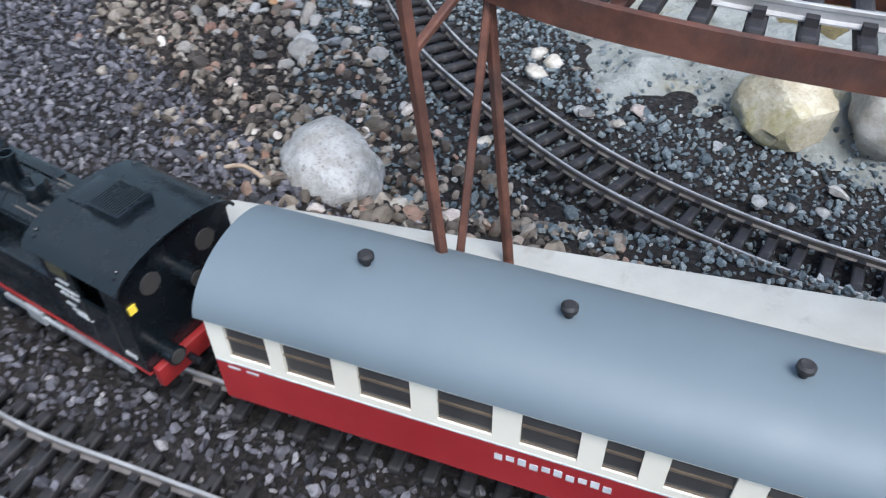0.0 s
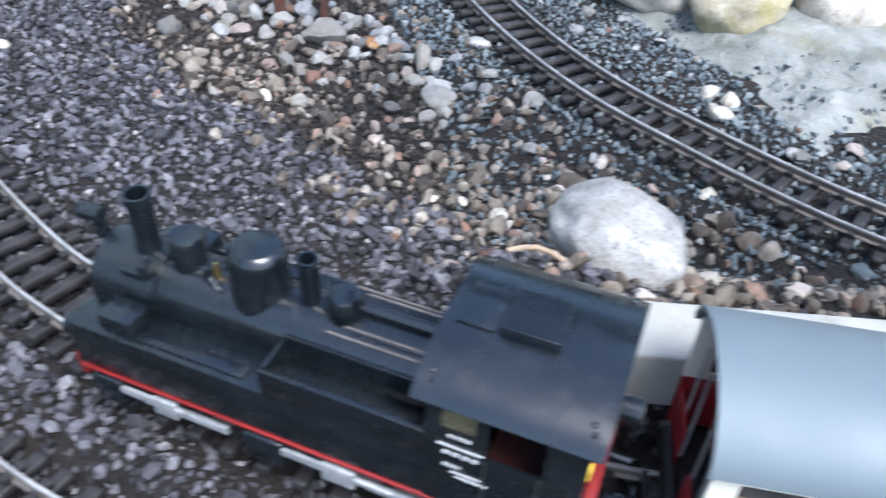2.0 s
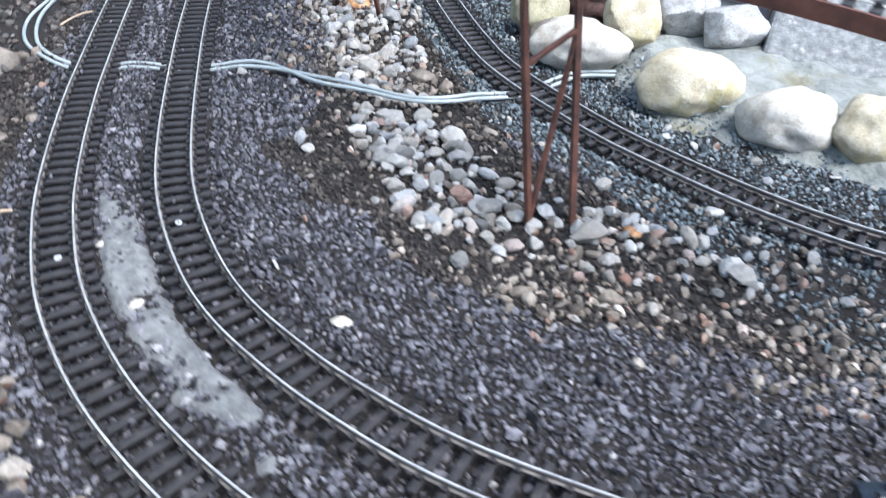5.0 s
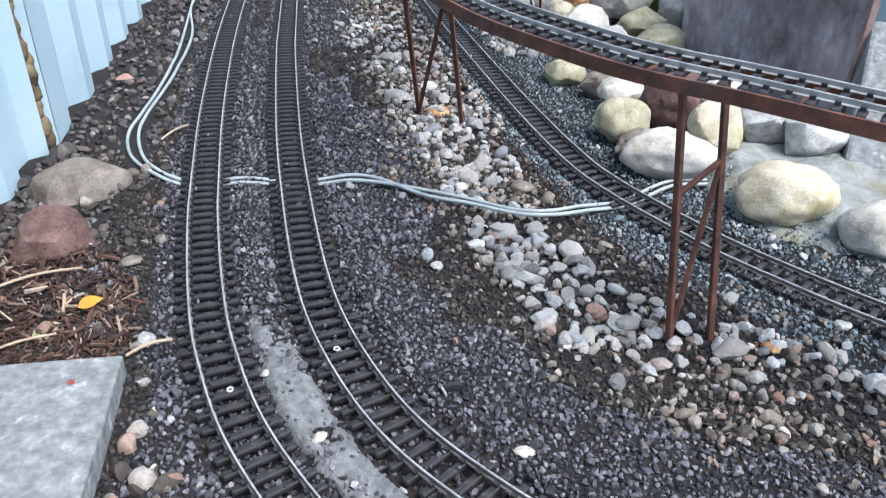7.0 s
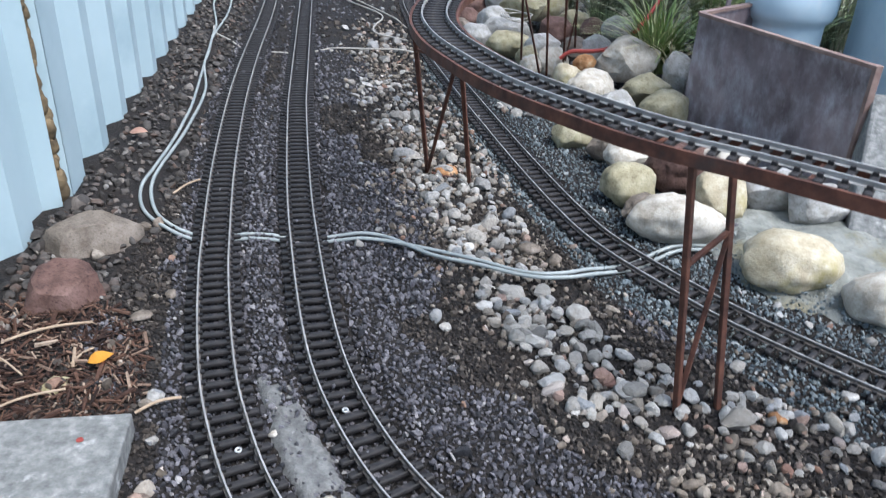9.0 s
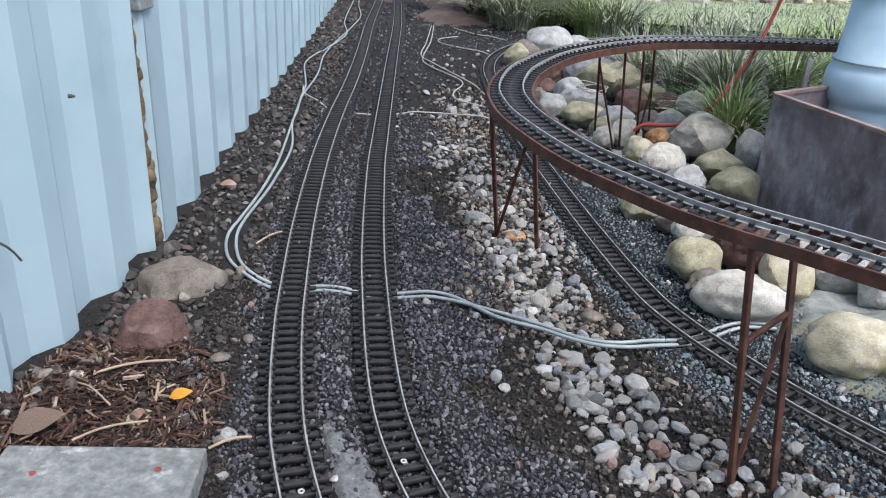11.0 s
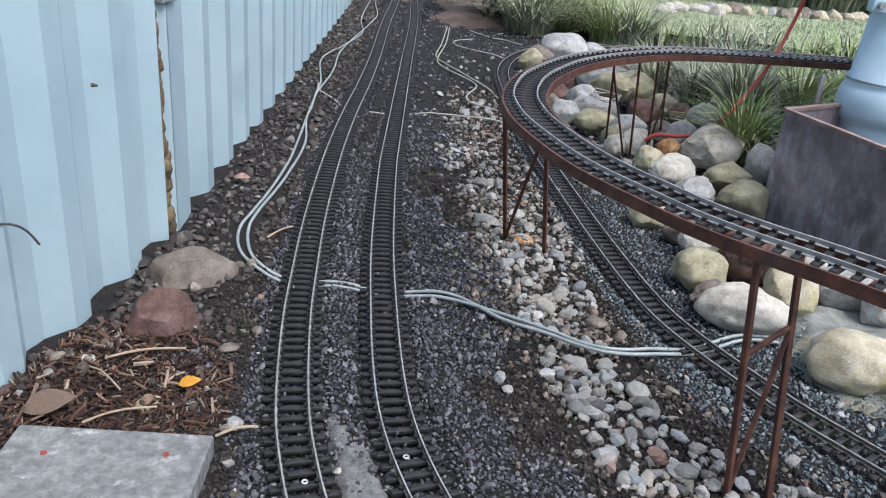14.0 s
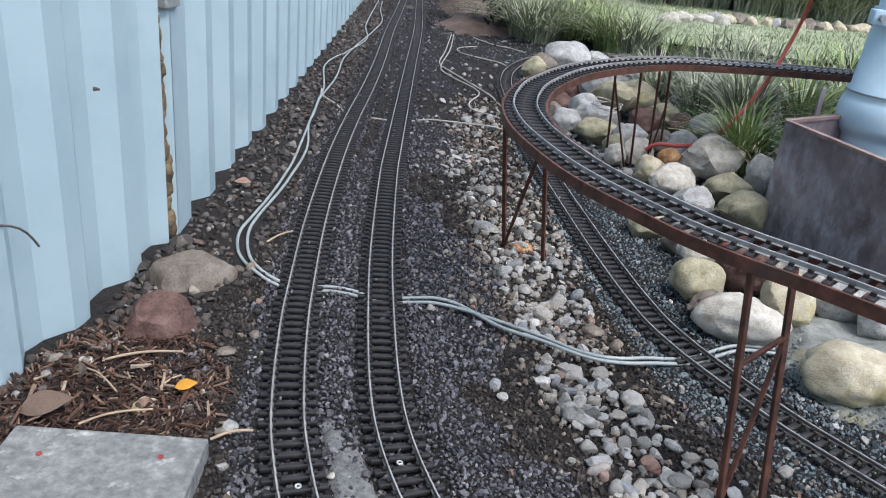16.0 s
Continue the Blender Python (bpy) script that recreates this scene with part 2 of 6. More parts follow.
M["leaf_orange"] = varied("orange_leaf", [(0.3, (0.62, 0.3, 0.03)), (0.7, (0.75, 0.42, 0.06))], 30.0, 0.6)
M["leaf_brown"] = varied("dead_leaf", [(0.3, (0.16, 0.11, 0.08)), (0.7, (0.28, 0.2, 0.15))], 30.0, 0.7)
M["leaf_pink"] = varied("dry_leaf", [(0.3, (0.42, 0.26, 0.2)), (0.7, (0.55, 0.36, 0.28))], 30.0, 0.7)
M["twig"] = varied("dry_twig", [(0.3, (0.2, 0.14, 0.09)), (0.7, (0.36, 0.28, 0.2))], 40.0, 0.85)
M["blade"] = stones_mat("green_blade", [(0.0, (0.13, 0.21, 0.06)), (0.5, (0.27, 0.37, 0.12)), (0.85, (0.4, 0.45, 0.2)), (1.0, (0.66, 0.6, 0.38))], 0.5, 30.0)
M["blade_dull"] = stones_mat("dull_blade", [(0.0, (0.13, 0.165, 0.095)), (0.5, (0.27, 0.305, 0.19)), (0.8, (0.4, 0.415, 0.29)), (1.0, (0.6, 0.56, 0.44))], 0.55, 30.0)
M["leaf_dark"] = stones_mat("dark_leaf", [(0.0, (0.012, 0.016, 0.01)), (0.6, (0.03, 0.035, 0.02)), (1.0, (0.07, 0.07, 0.045))], 0.6, 30.0)
M["leaf_green"] = stones_mat("green_leaf", [(0.0, (0.025, 0.04, 0.018)), (0.6, (0.06, 0.085, 0.035)), (1.0, (0.12, 0.14, 0.07))], 0.6, 30.0)


def streaked(name, dark, mid, light, streak):
    """Rusted sheet with marks that run downwards."""
    m = varied(name, [(0.3, dark), (0.55, mid), (0.75, light)], 9.0, 0.45, 0.15, bump=(0.2, 0.002, 60.0))
    nt = m.node_tree
    base = nt.nodes["Principled BSDF"].inputs["Base Color"]
    col = base.links[0].from_socket
    co, mp, n = nt.nodes.new("ShaderNodeTexCoord"), nt.nodes.new("ShaderNodeMapping"), nt.nodes.new("ShaderNodeTexNoise")
    mp.inputs["Scale"].default_value = (1.0, 1.0, 0.5)
    n.inputs["Scale"].default_value, n.inputs["Detail"].default_value, n.inputs["Roughness"].default_value = 34.0, 8.0, 0.68
    nt.links.new(co.outputs["Object"], mp.inputs["Vector"])
    nt.links.new(mp.outputs[0], n.inputs["Vector"])
    runs = ramp_of(nt, n.outputs["Fac"], [(0.42, (0.05, 0.05, 0.05)), (0.75, (0.8, 0.8, 0.8))])
    broad = ramp_of(nt, noise_of(nt, 5.0, 6.0, 0.7), [(0.4, (0.1, 0.1, 0.1)), (0.65, (0.95, 0.95, 0.95))])
    nt.links.new(mix_of(nt, mix_of(nt, 1.0, runs, broad, "MULTIPLY"), col, streak), base)
    return m


M["planter"] = streaked("rusted_sheet", (0.085, 0.062, 0.064), (0.19, 0.148, 0.155), (0.3, 0.235, 0.24), (0.58, 0.59, 0.63))
M["spill"] = varied("grey_spill", [(0.3, (0.065, 0.065, 0.063)), (0.5, (0.12, 0.12, 0.117)), (0.75, (0.2, 0.2, 0.192))], 60.0, 0.9, bump=(1.0, 0.006, 120.0))
M["dry_blade"] = stones_mat("dry_blade", [(0.0, (0.38, 0.32, 0.17)), (1.0, (0.6, 0.54, 0.34))], 0.6, 30.0)


# ---- mesh helpers ----
def link(name, me, parent=None, label="", kind="", loc=(0, 0, 0)):
    ob = new(name, me)
    ob.location = loc
    if parent is not None:
        ob.parent = parent
    return tagged(ob, label, kind=kind)


def part(name, bm, material, parent=None, label="", smooth=False, kind=""):
    me = bpy.data.meshes.new(name)
    if smooth:
        for f in bm.faces:
            f.smooth = True
    bm.to_mesh(me)
    bm.free()
    me.materials.append(material)
    return link(name, me, parent, label, kind)


def thing(name, label, category, group="", at=None):
    e = new(name)
    e.empty_display_size = 0.05
    if at is not None:
        e.matrix_world = at
    return tagged(e, label, category, group)


def box(bm, x0, x1, y0, y1, z0, z1, bevel=0.0, m=None):
    g = bmesh.ops.create_cube(bm, size=1.0)
    vs = g["verts"]
    bmesh.ops.transform(bm, verts=vs, matrix=Matrix.Translation(((x0 + x1) / 2, (y0 + y1) / 2, (z0 + z1) / 2)) @ Matrix.Diagonal((abs(x1 - x0), abs(y1 - y0), abs(z1 - z0), 1)))
    if bevel:
        es = list({e for v in vs for e in v.link_edges})
        r = bmesh.ops.bevel(bm, geom=es, offset=bevel, segments=2, affect="EDGES", profile=0.5)
        vs = list({v for f in r["faces"] for v in f.verts} | {v for v in vs if v.is_valid})
    if m is not None:
        bmesh.ops.transform(bm, verts=vs, matrix=m)
    return vs


def cyl(bm, p, q, r0, r1=None, seg=16):
    p, q = Vector(p), Vector(q)
    r1 = r0 if r1 is None else r1
    m = Matrix.Translation((p + q) / 2) @ (q - p).to_track_quat("Z", "Y").to_matrix().to_4x4()
    return bmesh.ops.create_cone(bm, cap_ends=True, segments=seg, radius1=r0, radius2=r1, depth=(q - p).length, matrix=m)["verts"]


def bar(bm, p, q, w, d):
    """A square bar from p to q."""
    p, q = Vector(p), Vector(q)
    m = Matrix.Translation((p + q) / 2) @ (q - p).to_track_quat("Z", "Y").to_matrix().to_4x4()
    g = bmesh.ops.create_cube(bm, size=1.0)["verts"]
    bmesh.ops.transform(bm, verts=g, matrix=m @ Matrix.Diagonal((w, d, (q - p).length, 1)))
    return g


def raw_mesh(name, verts, faces, material, smooth=False):
    """A mesh from arrays: verts (n, 3), faces (m, k)."""
    me = bpy.data.meshes.new(name)
    verts, faces = np.asarray(verts, np.float32), np.asarray(faces, np.int32)
    k = faces.shape[1]
    me.vertices.add(len(verts))
    me.vertices.foreach_set("co", verts.ravel())
    me.loops.add(faces.size)
    me.loops.foreach_set("vertex_index", faces.ravel())
    me.polygons.add(len(faces))
    me.polygons.foreach_set("loop_start", np.arange(0, faces.size, k, dtype=np.int32))
    me.polygons.foreach_set("use_smooth", np.full(len(faces), smooth))
    me.update(calc_edges=True)
    me.validate()
    me.materials.append(material)
    return me


def resample(pts, step):
    """A smooth line through the points, at even steps."""
    p = np.array(pts, float)
    ext = np.vstack([2 * p[0] - p[1], p, 2 * p[-1] - p[-2]])
    fine = []
    for a, b, c, d in zip(ext[:-3], ext[1:-2], ext[2:-1], ext[3:]):
        for u in np.linspace(0, 1, 24, endpoint=False):
            fine.append(0.5 * (2 * b + (c - a) * u + (2 * a - 5 * b + 4 * c - d) * u * u + (3 * b - a - 3 * c + d) * u ** 3))
    fine = np.array(fine + [p[-1]])
    for _ in range(3):
        fine[2:-2] = (fine[:-4] + fine[1:-3] + fine[2:-2] + fine[3:-1] + fine[4:]) / 5
    s = np.r_[0, np.cumsum(np.linalg.norm(np.diff(fine, axis=0), axis=1))]
    at = np.arange(0, s[-1], step)
    return np.stack([np.interp(at, s, fine[:, k]) for k in range(fine.shape[1])], 1)


def along(line, s, step):
    """Point and heading at arc length s of an evenly stepped line."""
    f = min(max(s / step, 0), len(line) - 2.001)
    i = int(f)
    p = line[i] + (line[i + 1] - line[i]) * (f - i)
    a, b = line[max(i - 2, 0)], line[min(i + 3, len(line) - 1)]
    return p, (b - a) / np.linalg.norm(b - a)


def sweep(line, profile, side=0.0, closed=True):
    """Verts and faces of a profile (across, up) carried along a line, side metres to its left."""
    t = np.gradient(line[:, :2], axis=0)
    t /= np.linalg.norm(t, axis=1)[:, None]
    n = np.stack([-t[:, 1], t[:, 0]], 1)
    k = len(profile)
    v = np.zeros((len(line), k, 3))
    for j, (a, u) in enumerate(profile):
        v[:, j, :2] = line[:, :2] + n * (side + a)
        v[:, j, 2] = line[:, 2] + u
    i = np.arange(len(line) - 1)[:, None] * k
    j = np.arange(k if closed else k - 1)[None, :]
    f = np.stack([i + j, i + (j + 1) % k, i + k + (j + 1) % k, i + k + j], -1).reshape(-1, 4)
    return v.reshape(-1, 3), f


def tube(name, pts, radius, material, parent=None, label="", step=0.02, kind=""):
    cu = bpy.data.curves.new(name, "CURVE")
    cu.dimensions, cu.bevel_depth, cu.bevel_resolution = "3D", radius, 3
    line = resample(pts, step)
    sp = cu.splines.new("POLY")
    sp.points.add(len(line) - 1)
    for p, q in zip(sp.points, line):
        p.co = (*q, 1)
    tmp = bpy.data.objects.new("tmp", cu)
    me = bpy.data.meshes.new_from_object(tmp)
    bpy.data.objects.remove(tmp)
    me.name = name
    me.polygons.foreach_set("use_smooth", np.full(len(me.polygons), True))
    me.materials.clear()
    me.materials.append(material)
    return link(name, me, parent, label, kind)


# ---- the plan ----
GAUGE, RAIL_TOP = 0.048, 0.018
T1 = [(-2.25, 9.6), (-1.78, 6.3), (-1.6, 4.87), (-1.473, 3.97), (-1.393, 3.34), (-1.343, 2.87), (-1.3, 2.516), (-1.257, 2.217), (-1.194, 1.84),
      (-1.13, 1.52), (-1.106, 1.41), (-1.068, 1.26), (-1.03, 1.13), (-0.998, 1.045), (-0.955, 0.95), (-0.905, 0.868), (-0.84, 0.783), (-0.765, 0.708), (-0.69, 0.647),
      (-0.605, 0.591), (-0.52, 0.548), (-0.435, 0.515), (-0.345, 0.492), (-0.25, 0.475), (-0.16, 0.462), (0.011, 0.459), (0.146, 0.482), (0.4, 0.532), (0.7, 0.595), (1.3, 0.72)]
T2 = [(-2.15, 9.6), (-1.675, 6.43), (-1.457, 5.0), (-1.3, 3.78), (-1.142, 2.56), (-1.101, 2.26), (-1.022, 1.78), (-0.963, 1.485), (-0.912, 1.264),
      (-0.868, 1.124), (-0.807, 0.996), (-0.747, 0.908), (-0.67, 0.831), (-0.61, 0.782), (-0.53, 0.727), (-0.45, 0.686), (-0.33, 0.637), (-0.26, 0.619), (-0.19, 0.605),
      (-0.11, 0.597), (-0.015, 0.594), (0.08, 0.602), (0.16, 0.616), (0.4, 0.664), (0.7, 0.726), (1.3, 0.85), (2.2, 1.03)]
T3 = [(1.3, 1.03), (0.8, 0.953), (0.51, 0.934), (0.43, 0.932), (0.345, 0.94), (0.26, 0.958), (0.18, 0.988), (0.1, 1.026), (0.02, 1.068), (-0.05, 1.117), (-0.12, 1.178), (-0.19, 1.25),
      (-0.26, 1.328), (-0.325, 1.42), (-0.385, 1.513), (-0.432, 1.605), (-0.464, 1.7), (-0.49, 1.79), (-0.54, 1.985), (-0.58, 2.155), (-0.625, 2.35), (-0.68, 2.6), (-0.76, 3.0),
      (-0.82, 3.45), (-0.858, 3.78), (-0.845, 4.09), (-0.77, 4.385), (-0.64, 4.62), (-0.4, 4.82), (0.0, 4.95), (0.6, 5.0)]
EL = [(1.3, 0.97, 0.3), (0.7, 0.85, 0.3), (0.45, 0.8, 0.3), (0.36, 0.785, 0.301), (0.28, 0.782, 0.303), (0.2, 0.797, 0.309), (0.12, 0.83, 0.322), (0.0, 0.895, 0.343), (-0.15, 0.985, 0.363), (-0.29, 1.078, 0.37),
      (-0.37, 1.14, 0.37), (-0.425, 1.178, 0.37), (-0.485, 1.23, 0.37), (-0.542, 1.298, 0.37), (-0.607, 1.382, 0.37), (-0.658, 1.474, 0.37), (-0.717, 1.62, 0.37), (-0.742, 1.727, 0.37),
      (-0.751, 1.81, 0.37), (-0.748, 1.908, 0.37), (-0.728, 2.04, 0.37), (-0.67, 2.215, 0.37), (-0.61, 2.335, 0.37), (-0.505, 2.477, 0.37), (-0.362, 2.61, 0.37), (-0.15, 2.7, 0.37), (0.05, 2.755, 0.37), (0.4, 2.82, 0.37), (1.2, 2.88, 0.37)]
STEP = 0.005
lines = {k: resample([(x, y, RAIL_TOP) for x, y in pts], STEP) for k, pts in (("T1", T1), ("T2", T2), ("T3", T3))}
lines["EL"] = resample(EL, STEP)
RIVER = resample([(-0.95, 4.0), (-0.86, 3.0), (-0.80, 2.6), (-0.73, 2.1), (-0.69, 1.9), (-0.65, 1.62), (-0.6, 1.42), (-0.54, 1.28), (-0.465, 1.15), (-0.39, 1.085), (-0.285, 1.048), (-0.122, 0.983), (0.018, 0.918), (0.139, 0.853), (0.3, 0.862)], 0.02)
BANK_X = [-0.24, -0.22, -0.16, -0.08, 0.0, 0.06, 0.12, 0.17, 0.21, 0.33, 0.5, 1.4]
BANK_Y = [1.9, 1.5, 1.37, 1.31, 1.27, 1.24, 1.18, 1.12, 1.08, 1.075, 1.07, 1.2]


def near_line(xy, line):
    """The distance of each point (n, 2) to a line, counted up to 0.4 m."""
    out = np.full(len(xy), 0.4)
    L = line[:, :2]
    for a in range(0, len(xy), 1500):
        c = xy[a:a + 1500]
        lo, hi = c.min(0) - 0.4, c.max(0) + 0.4
        some = L[((L > lo) & (L < hi)).all(1)]
        if len(some):
            d2 = (c[:, :1] - some[None, :, 0]) ** 2 + (c[:, 1:] - some[None, :, 1]) ** 2
            out[a:a + 1500] = np.minimum(0.4, np.sqrt(d2.min(1)))
    return out


def bank(x, y):
    """How far inside the mortar bed a place lies."""
    return np.minimum(y - np.interp(x, BANK_X, BANK_Y), (x + 0.235) * 1.2)


RNG = np.random.default_rng(7)
LAT = RNG.random((64, 64))


def vnoise(x, y, scale):
    u, v = x * scale, y * scale
    i, j = np.floor(u).astype(int), np.floor(v).astype(int)
    fu, fv = u - i, v - j
    fu, fv = fu * fu * (3 - 2 * fu), fv * fv * (3 - 2 * fv)
    g = lambda a, b: LAT[a % 64, b % 64]
    return (g(i, j) * (1 - fu) + g(i + 1, j) * fu) * (1 - fv) + (g(i, j + 1) * (1 - fu) + g(i + 1, j + 1) * fu) * fv


def ground_z(x, y):
    xy = np.stack([x, y], 1)
    dr = near_line(xy, RIVER)
    dt = np.minimum(near_line(xy, lines["T1"][::6]), np.minimum(near_line(xy, lines["T2"][::6]), near_line(xy, lines["T3"][::6])))
    w = np.clip((dt - 0.05) / 0.06, 0, 1)
    z = 0.004 + w * (0.010 * (vnoise(x, y, 7) - 0.5) + 0.006 * (vnoise(x, y, 23) - 0.5))
    z -= w * 0.016 * np.exp(-(dr / 0.13) ** 2)
    z -= 0.011 * np.clip((0.058 - dt) / 0.012, 0, 1)
    ridge = np.abs((y - 0.715) * 0.95 - (x - 0.12) * 0.31)
    z += 0.066 * np.clip((dt - 0.044) / 0.04, 0, 1) * np.exp(-(ridge / 0.085) ** 4) * np.clip((x + 0.09) / 0.1, 0, 1)
    left = np.clip((-1.22 - 0.13 * (np.maximum(y, 1.6) - 1.6) - x) / 0.2, 0, 1)
    z += left * 0.012
    z += 0.05 * np.clip((x + 0.35) / 0.6, 0, 1) * np.clip((y - 2.3) / 0.8, 0, 1) * np.clip((4.6 - y) / 0.6, 0, 1)
    return z


# ---- ground ----
def ground():
    xs = np.r_[[-4000, -400, -60, -20, -8, -4, -3], np.arange(-2.4, 1.2, 0.02), [1.3, 1.5, 1.8, 2.2, 3, 4, 8, 20, 60, 400, 4000]]
    ys = np.r_[[-4000, -400, -60, -20, -6, -3, -1.5, -0.8, -0.4, -0.1], np.arange(0.1, 4.2, 0.02), np.arange(4.2, 9, 0.1), [10, 12, 15, 20, 40, 80, 400, 4000]]
    X, Y = np.meshgrid(xs, ys)
    Z = ground_z(X.ravel(), Y.ravel())
    n, m = len(xs), len(ys)
    i = (np.arange(m - 1)[:, None] * n + np.arange(n - 1)[None]).ravel()
    me = raw_mesh("ground", np.stack([X.ravel(), Y.ravel(), Z], 1), np.stack([i, i + 1, i + n + 1, i + n], 1), M["soil"], True)
    return tagged(new("ground", me), "dark brown garden soil under gravel and tracks", "ground", kind="structure")


ground()


def mortar_bed():
    xs, ys = np.arange(-0.3, 0.9, 0.008), np.arange(0.95, 1.9, 0.008)
    X, Y = np.meshgrid(xs, ys)
    x, y = X.ravel(), Y.ravel()
    b = bank(x, y) + 0.05 * (vnoise(x, y, 14) - 0.5) + 0.035 * (vnoise(x, y, 40) - 0.5)
    z = np.clip(b * 0.35, -0.03, 0.04) + (0.016 * (vnoise(x, y, 17) - 0.5) + 0.008 * (vnoise(x, y, 46) - 0.5)) * np.clip(b * 20, 0, 1)
    n, m = len(xs), len(ys)
    i = (np.arange(m - 1)[:, None] * n + np.arange(n - 1)[None]).ravel()
    me = raw_mesh("mortar_bed", np.stack([x, y, z], 1), np.stack([i, i + 1, i + n + 1, i + n], 1), M["mortar"], True)
    return tagged(new("mortar_bed", me), "pale grey rough mortar bed holding the boulders", "mortar", kind="structure")


mortar_bed()


# ---- container walls ----
def wall_bar(bm, p, q, thick, z0, z1):
    """An upright sheet from p to q."""
    d = q - p
    m = Matrix.Translation((p + q) / 2) @ pose(0, 0, 0, 0, 0, math.degrees(math.atan2(d.y, d.x)))
    return box(bm, -d.length / 2, d.length / 2, -thick / 2, thick / 2, z0, z1, 0.0, m)


def corrugated(name, p, q, height, pitch, depth, parent, mats, label="", lead=0.0):
    """A folded steel wall from p to q; its outer flats lie on the line."""
    p, q = Vector((*p, 0)), Vector((*q, 0))
    d = (q - p).normalized()
    nrm = Vector((d.y, -d.x, 0))
    pts, s, length = [p] if lead else [], lead, (q - p).length
    while s < length:
        for ds, off in ((0, 0), (0.25, 0), (0.5, -depth), (0.75, -depth)):
            if s + ds * pitch <= length:
                pts.append(p + d * (s + ds * pitch) + nrm * off)
        s += pitch
    pts.append(q)
    vs, fs = [], []
    for a in pts:
        for back in (0.0, -0.004):
            for z in (-0.02, height):
                vs.append((a.x + nrm.x * back, a.y + nrm.y * back, z))
    for i in range(len(pts) - 1):
        a, b = 4 * i, 4 * i + 4
        fs += [(a, b, b + 1, a + 1), (a + 2, a + 3, b + 3, b + 2), (a + 1, b + 1, b + 3, a + 3)]
    me = raw_mesh(name, vs, fs, mats)
    return link(name, me, parent, label)


wall_near = tagged(new("wall_near"), "pale blue corrugated steel container wall", "wall", kind="structure")
corrugated("panel", (-1.425, -1.576), (-1.445, 1.632), 2.3, 0.19, 0.028, wall_near, M["wall"])
FAR_START = 1.662
wall_far = tagged(new("wall_far"), "pale blue corrugated steel container wall, further along", "wall", kind="structure")
corrugated("panel", (-1.4505, FAR_START + 0.03), (-2.5, 9.7), 2.3, 0.205, 0.03, wall_far, M["wall"], lead=0.04)
bm = bmesh.new()
wall_bar(bm, Vector((-1.482, FAR_START - 0.004, 0)), Vector((-1.4525, FAR_START + 0.029, 0)), 0.006, -0.02, 2.3)
part("corner_post", bm, M["wall"], wall_far)
# added solid box whose black colour stands for the shade inside the gap
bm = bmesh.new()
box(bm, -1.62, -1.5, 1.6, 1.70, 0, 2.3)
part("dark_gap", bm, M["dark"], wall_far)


def foam_strip():
    bm = bmesh.new()
    for k in range(58):
        z = 0.01 + k * 0.0082
        r = (0.008 + 0.009 * random.random()) * (1.0 if z < 0.4 else 0.7)
        bmesh.ops.create_icosphere(bm, subdivisions=2, radius=r, matrix=Matrix.Translation((-1.459 + random.uniform(-0.006, 0.004), 1.651 + random.uniform(-0.007, 0.006), z)) @ Matrix.Diagonal((1, 1, random.uniform(0.8, 2.0), 1)))
    for v in bm.verts:
        v.co += 0.005 * noise.noise_vector(v.co * 70)
    ob = part("foam_seal", bm, M["foam"], None, smooth=True)
    return tagged(ob, "yellowed lumpy foam sealing the gap between containers", "foam seal")


foam_strip()


def bracket():
    bm = bmesh.new()
    box(bm, -1.468, -1.444, 1.668, 1.728, 0.489, 0.56, 0.003)
    cyl(bm, (-1.446, 1.7, 0.52), (-1.436, 1.7, 0.52), 0.008, 0.008, 8)
    return tagged(part("bracket", bm, M["silver"]), "galvanised steel bracket joining the two container walls", "bracket")


bracket()


# ---- tracks ----
RAIL = [(-0.0032, -0.0083), (0.0032, -0.0083), (0.0032, -0.0075), (0.0008, -0.0064), (0.0008, -0.0028), (0.0012, -0.0022), (0.0012, -0.0004), (0.0009, 0.0),
        (-0.0009, 0.0), (-0.0012, -0.0004), (-0.0012, -0.0022), (-0.0008, -0.0028), (-0.0008, -0.0064), (-0.0032, -0.0075)]


def sleeper_mesh(half=0.046):
    bm = bmesh.new()
    box(bm, -0.0052, 0.0052, -half, half, -0.0165, -0.0088, 0.0024)
    for s in (-1, 1):
        for t in (-1, 1):
            box(bm, -0.0032, 0.0032, s * GAUGE / 2 + t * 0.0046 - 0.0026, s * GAUGE / 2 + t * 0.0046 + 0.0026, -0.009, -0.0042)
    me = bpy.data.meshes.new("sleeper")
    bm.to_mesh(me)
    bm.free()
    me.materials.append(M["sleeper"])
    return me


SLEEPER = sleeper_mesh(0.0435)
SHORT_SLEEPER = sleeper_mesh(0.0425)


